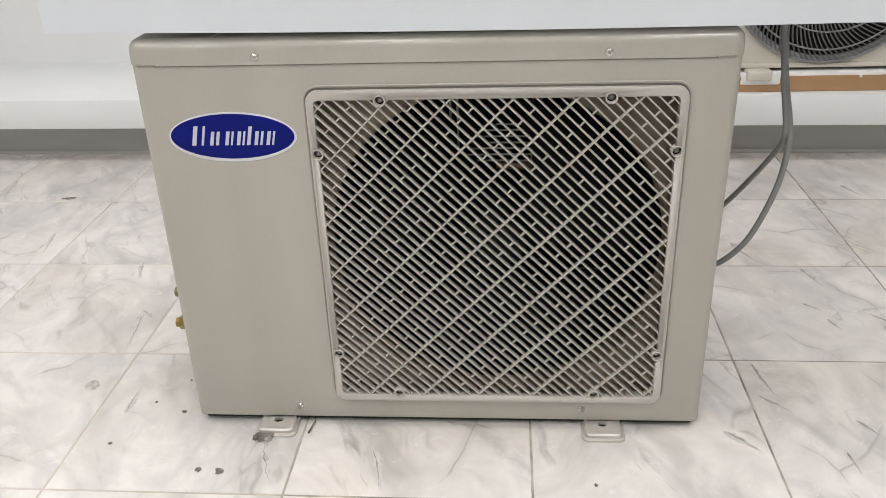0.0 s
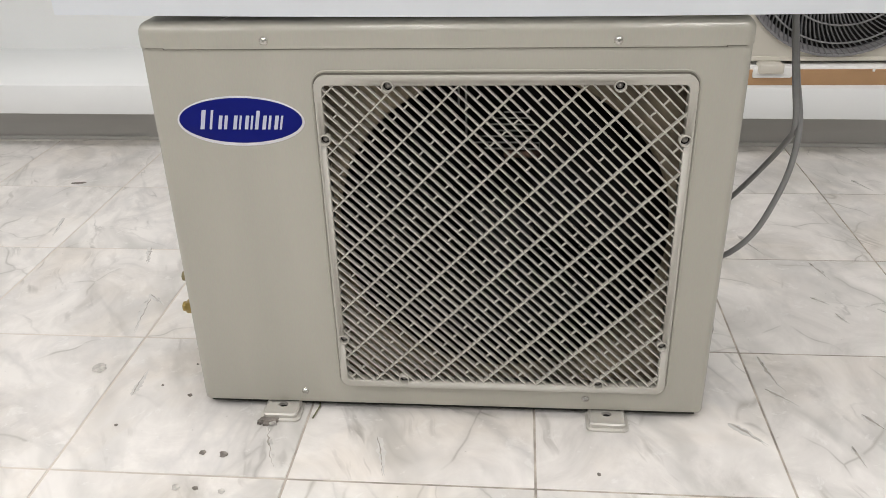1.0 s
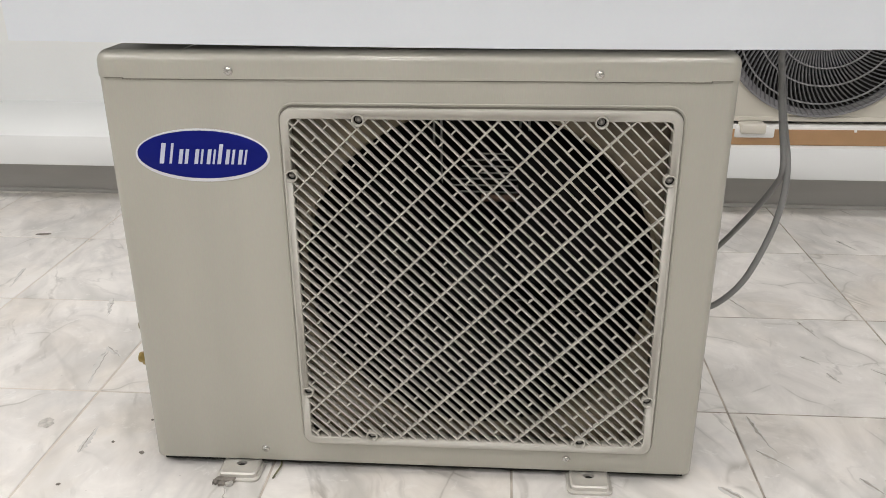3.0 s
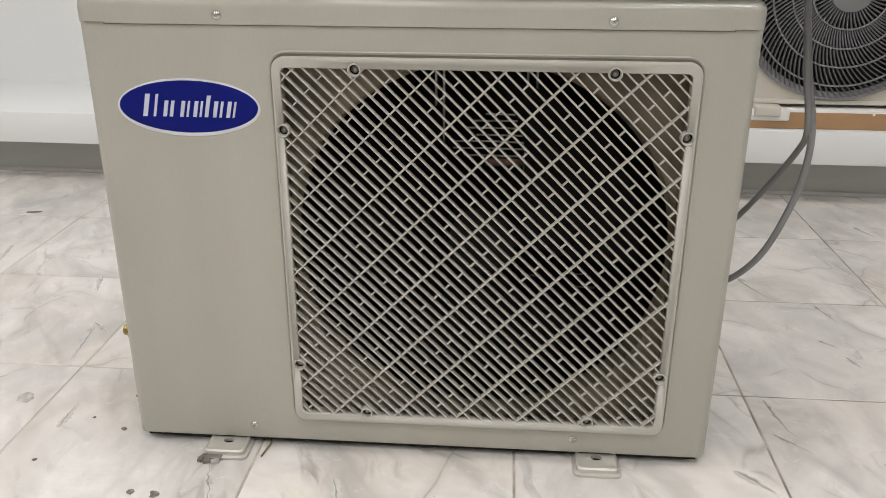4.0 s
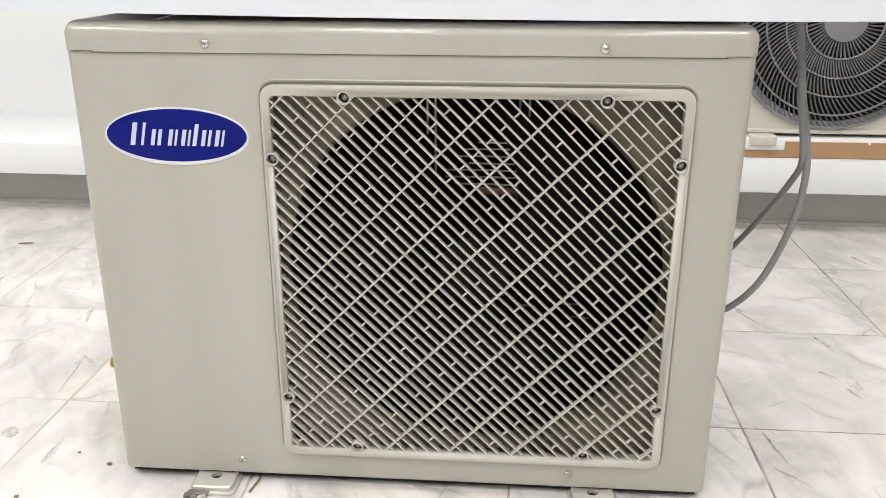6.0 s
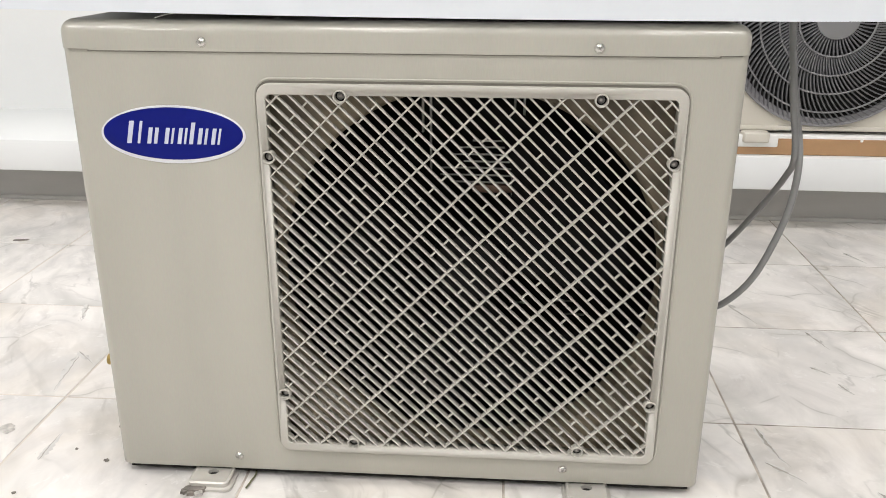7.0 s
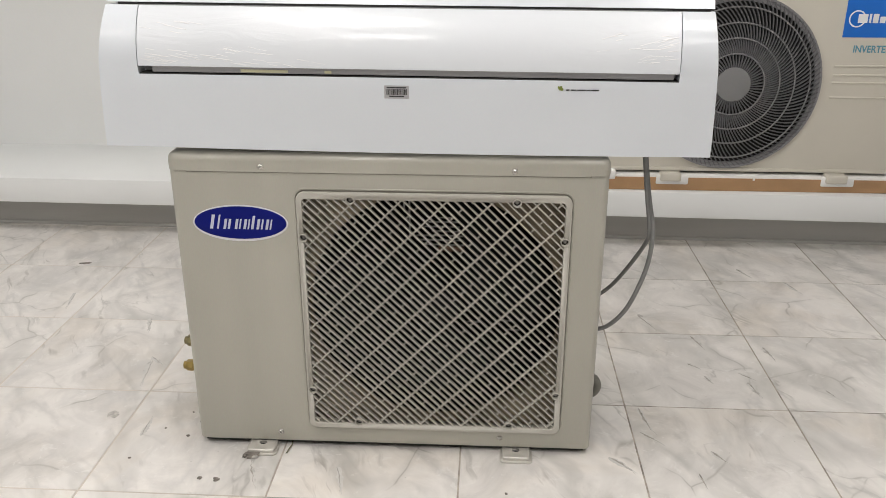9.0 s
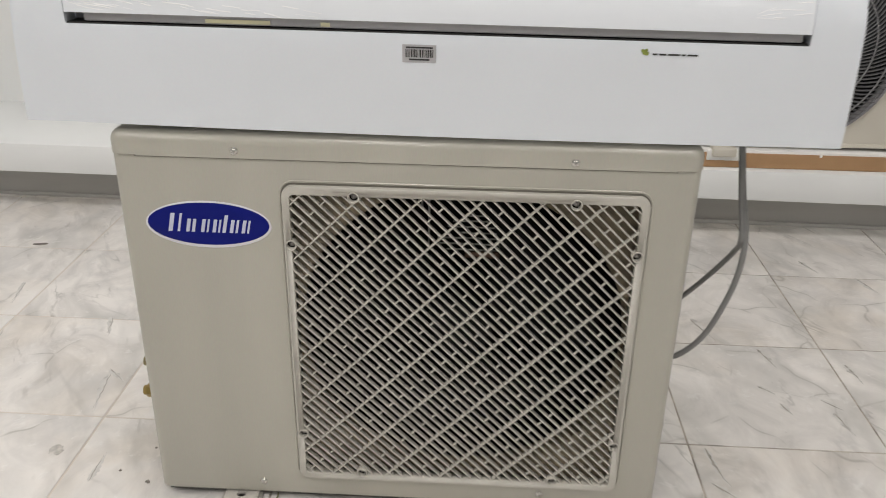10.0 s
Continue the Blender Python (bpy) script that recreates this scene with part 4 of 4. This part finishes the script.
for x0, w0, h in ((1.216, 0.028, 0.026), (1.249, 0.006, 0.027), (1.260, 0.016, 0.027), (1.281, 0.016, 0.019), (1.302, 0.016, 0.019)):
    part("plate_bar", su(x0, x0 + w0, UY - 0.0026, UY - 0.001, 0.738, 0.738 + h), WHITE_INK, plate, smooth=0)


def lettering(word, size, material, parent, at, name="lettering"):
    cu = bpy.data.curves.new(name, "FONT")
    cu.body, cu.size, cu.extrude, cu.offset = word, size, 0.0003, 0.0006
    tmp = new("tmp_text", cu)
    dg = bpy.context.evaluated_depsgraph_get()
    me = bpy.data.meshes.new_from_object(tmp.evaluated_get(dg))
    bpy.data.objects.remove(tmp)
    me.materials.clear()
    me.materials.append(material)
    ob = new(name, me)
    ob.parent = parent
    ob.matrix_basis = at
    return ob


lettering("INVERTER", 0.030, BLUE_INK, second, pose(1.216 - UX0, -0.001, 0.650 - 0.205, 90) @ Matrix.Diagonal((0.85, 1, 1, 1)))

# packing base of the second unit: polystyrene tray in a cut cardboard box
tray = thing("packing_crate", "white polystyrene packing tray in a cut brown cardboard box", "packaging", (UX0 - 0.03, 1.19, 0.2055))
def pk(x0, x1, y0, y1, z0, z1, *a):
    return box(x0 - UX0 + 0.03, x1 - UX0 + 0.03, y0 - 1.19, y1 - 1.19, z0 - 0.2055, z1 - 0.2055, *a)
part("cardboard_box", pk(UX0 - 0.03, UX1 + 0.03, 1.19, 1.60, 0.206, 0.2480, 0.001, 1), CARDBOARD, tray, "cut brown cardboard")
part("foam_tray", pk(UX0 - 0.026, UX1 + 0.026, 1.194, 1.596, 0.236, 0.2555, 0.003, 2), STYRO, tray, "white polystyrene foam")
part("foam_block", pk(UX0 - 0.028, UX0 + 0.030, 1.187, 1.24, 0.238, 0.2715, 0.008, 3), STYRO, tray, "rounded white foam corner")
part("torn_flap", pk(0.962, 0.969, 1.1885, 1.192, 0.2425, 0.2500, 0.001, 1), STYRO, tray)
for x in (0.664, 1.191):
    part("foam_block", pk(x - 0.012, x + 0.092, 1.186, 1.21, 0.226, 0.257, 0.004, 2), STYRO, tray)
    part("unit_foot", su(x, x + 0.066, 1.174, 1.216, 0.239, 0.266, 0.005, 3), CREAM, second)

# ---- small marks on the floor ----


def blotch(x, y, r, squash, material, name="floor_chip", label="dark chip in the tile glaze", seed=1, thick=0.0006):
    rnd = random.Random(seed)
    n = 14
    loop = []
    for k in range(n):
        q = 2 * math.pi * k / n
        rr = r * (0.72 + 0.5 * rnd.random())
        loop.append((rr * math.cos(q), rr * squash * math.sin(q)))
    bm = loft([[(a, b, 0) for a, b in loop], [(a * 0.9, b * 0.9, thick) for a, b in loop]], False, True)
    ob = part(name, bm, material, at=pose(x, y, 0.0008, 0, 0, rnd.uniform(0, 180) if squash > 0.7 else 8))
    return tagged(ob, label, "floor mark", "marks on the floor")


blotch(-0.422, -0.120, 0.0075, 0.9, CHIP, seed=2)
blotch(-0.456, -0.118, 0.006, 0.85, CHIP, seed=3)
blotch(-1.175, 0.957, 0.022, 0.42, CHIP, seed=4)
blotch(-0.72, 0.097, 0.015, 0.8, CHIP_PALE, label="pale worn patch in the tile glaze", seed=5)
blotch(0.147, -0.135, 0.0035, 0.9, CHIP, seed=6)
for i, (x, y, r) in enumerate(((-0.515, 0.08, 0.004), (-0.527, 0.025, 0.005), (-0.585, 0.05, 0.003), (-0.545, 0.115, 0.003), (-0.62, -0.06, 0.0035), (-0.44, -0.195, 0.005), (-0.40, -0.20, 0.006), (-0.47, -0.195, 0.007))):
    blotch(x, y, r, 0.85, CHIP if i < 6 else CHIP_PALE, seed=20 + i)
crumb = blotch(-0.372, -0.036, 0.018, 0.40, CHIP, "packing_scrap", "grey crumbled packing scrap under the metal foot", 41, 0.005)

strip = part("tape_scrap", tube(spline([(-0.303, -0.028, 0.0022), (-0.300, -0.012, 0.003), (-0.298, 0.004, 0.0022), (-0.301, 0.02, 0.0022)], 6), 0.0013, 6), TAPE_GREEN)
tagged(strip, "thin green and yellow tape scrap on the tiles", "scrap")
for i, (x, y, r) in enumerate(((-0.376, -0.046, 0.006), (-0.366, -0.047, 0.005), (-0.385, -0.041, 0.007), (-0.362, -0.044, 0.004))):
    blotch(x, y, r, 0.75, CHIP_PALE if i % 2 else CHIP, "packing_scrap", "grey crumbled packing scrap under the metal foot", 50 + i, 0.004)

# ---- veins in the tile glaze ----


def vein(x0, y0, x1, y1, width, seed, z, material):
    """A wandering stroke that swells and tapers, with a ragged edge."""
    rnd = random.Random(seed)
    a, b = Vector((x0, y0)), Vector((x1, y1))
    d = (b - a).normalized()
    n = Vector((-d.y, d.x))
    sway, turn, lean = rnd.uniform(0.015, 0.04) * (b - a).length, rnd.uniform(0.8, 2.2), rnd.uniform(0, 6)
    bm = bmesh.new()
    rows = []
    for i in range(15):
        s = i / 14
        c = a + (b - a) * s + n * sway * (math.sin(turn * s * 2 + lean) + 0.5 * rnd.uniform(-1, 1))
        w = width * (0.08 + math.sin(math.pi * s ** 0.55) ** 1.4) * rnd.uniform(0.45, 1.25)
        rows.append([bm.verts.new((*(c + n * w), z)), bm.verts.new((*(c - n * w), z))])
    for p, q in zip(rows, rows[1:]):
        bm.faces.new((p[0], p[1], q[1], q[0]))
    part("tile_vein", bm, material, floor_bed, smooth=0)


RIGHT_VEINS = [(0.449, 0.186, 0.472, 0.08), (0.44, 0.09, 0.484, 0.04), (0.359, -0.006, 0.409, -0.057), (0.574, 0.027, 0.602, -0.015), (0.646, 0.549, 0.67, 0.471), (0.606, 0.4, 0.634, 0.37), (0.634, 0.339, 0.648, 0.302), (0.72, 0.359, 0.755, 0.323), (0.73, 0.314, 0.743, 0.243), (0.818, 0.496, 0.831, 0.421), (0.903, 0.287, 0.915, 0.259), (1.01, 0.929, 1.036, 0.836), (0.896, 1.023, 0.924, 0.949), (0.529, 0.679, 0.563, 0.573), (0.533, -0.051, 0.537, -0.101)]
LEFT_VEINS = [(-0.819, 0.578, -0.796, 0.491), (-0.736, 0.362, -0.685, 0.315), (-0.729, 0.345, -0.707, 0.214), (-1.106, 0.732, -1.083, 0.623), (-0.63, 0.019, -0.628, 0.096), (-0.192, -0.066, -0.17, -0.154), (-0.369, -0.05, -0.336, -0.147)]
for i, (x0, y0, x1, y1) in enumerate(RIGHT_VEINS):
    vein(x0, y0, x1, y1, 0.0075, i + 70, 0.0003, VEIN_HALO)
    vein(x0, y0, x1, y1, 0.0024, i, 0.0006, VEIN)
for i, (x0, y0, x1, y1) in enumerate(LEFT_VEINS):
    vein(x0, y0, x1, y1, 0.0060, 110 + i, 0.0003, VEIN_HALO)
    vein(x0, y0, x1, y1, 0.0012, 40 + i, 0.0006, VEIN)

# ---- floor tiles ----
tile_mesh = mesh_of("tile", box(-TILE_P / 2 + 0.0018, TILE_P / 2 - 0.0018, -TILE_P / 2 + 0.0018, TILE_P / 2 - 0.0018, -0.008, 0, 0.0009, 1), TILE)
far_verts, far_faces = [], []
for i in range(-15, 13):
    for j in range(-18, 5):
        spot = pose(TILE_X, TILE_Y, 0, 0, 0, TILE_TURN) @ Vector(((i + 0.5) * TILE_P, (j + 0.5) * TILE_P, 0))
        x, y = spot.x, spot.y
        if not (X0 - 0.12 < x < X1 + 0.12 and Y0 - 0.12 < y < Y1):
            continue
        if -3.4 < x < 3.4 and y > -3.2:
            ob = new("tile", tile_mesh)
            ob.parent = floor_bed
            ob.matrix_basis = pose(x, y, 0, 0, 0, TILE_TURN + 180 * ((i * 7 + j * 3) % 2))
        else:
            n, h = len(far_verts), TILE_P / 2 - 0.0018
            for z in (-0.008, 0.0):
                far_verts += [(x - h, y - h, z), (x + h, y - h, z), (x + h, y + h, z), (x - h, y + h, z)]
            far_faces += [(n + 4, n + 5, n + 6, n + 7)] + [(n + a, n + (a + 1) % 4, n + 4 + (a + 1) % 4, n + 4 + a) for a in range(4)]
far_mesh = bpy.data.meshes.new("far_tiles")
far_mesh.from_pydata(far_verts, [], far_faces)
far_mesh.materials.append(TILE)
far = new("far_tiles", far_mesh)
far.parent = floor_bed
tagged(far, kind="stuff")
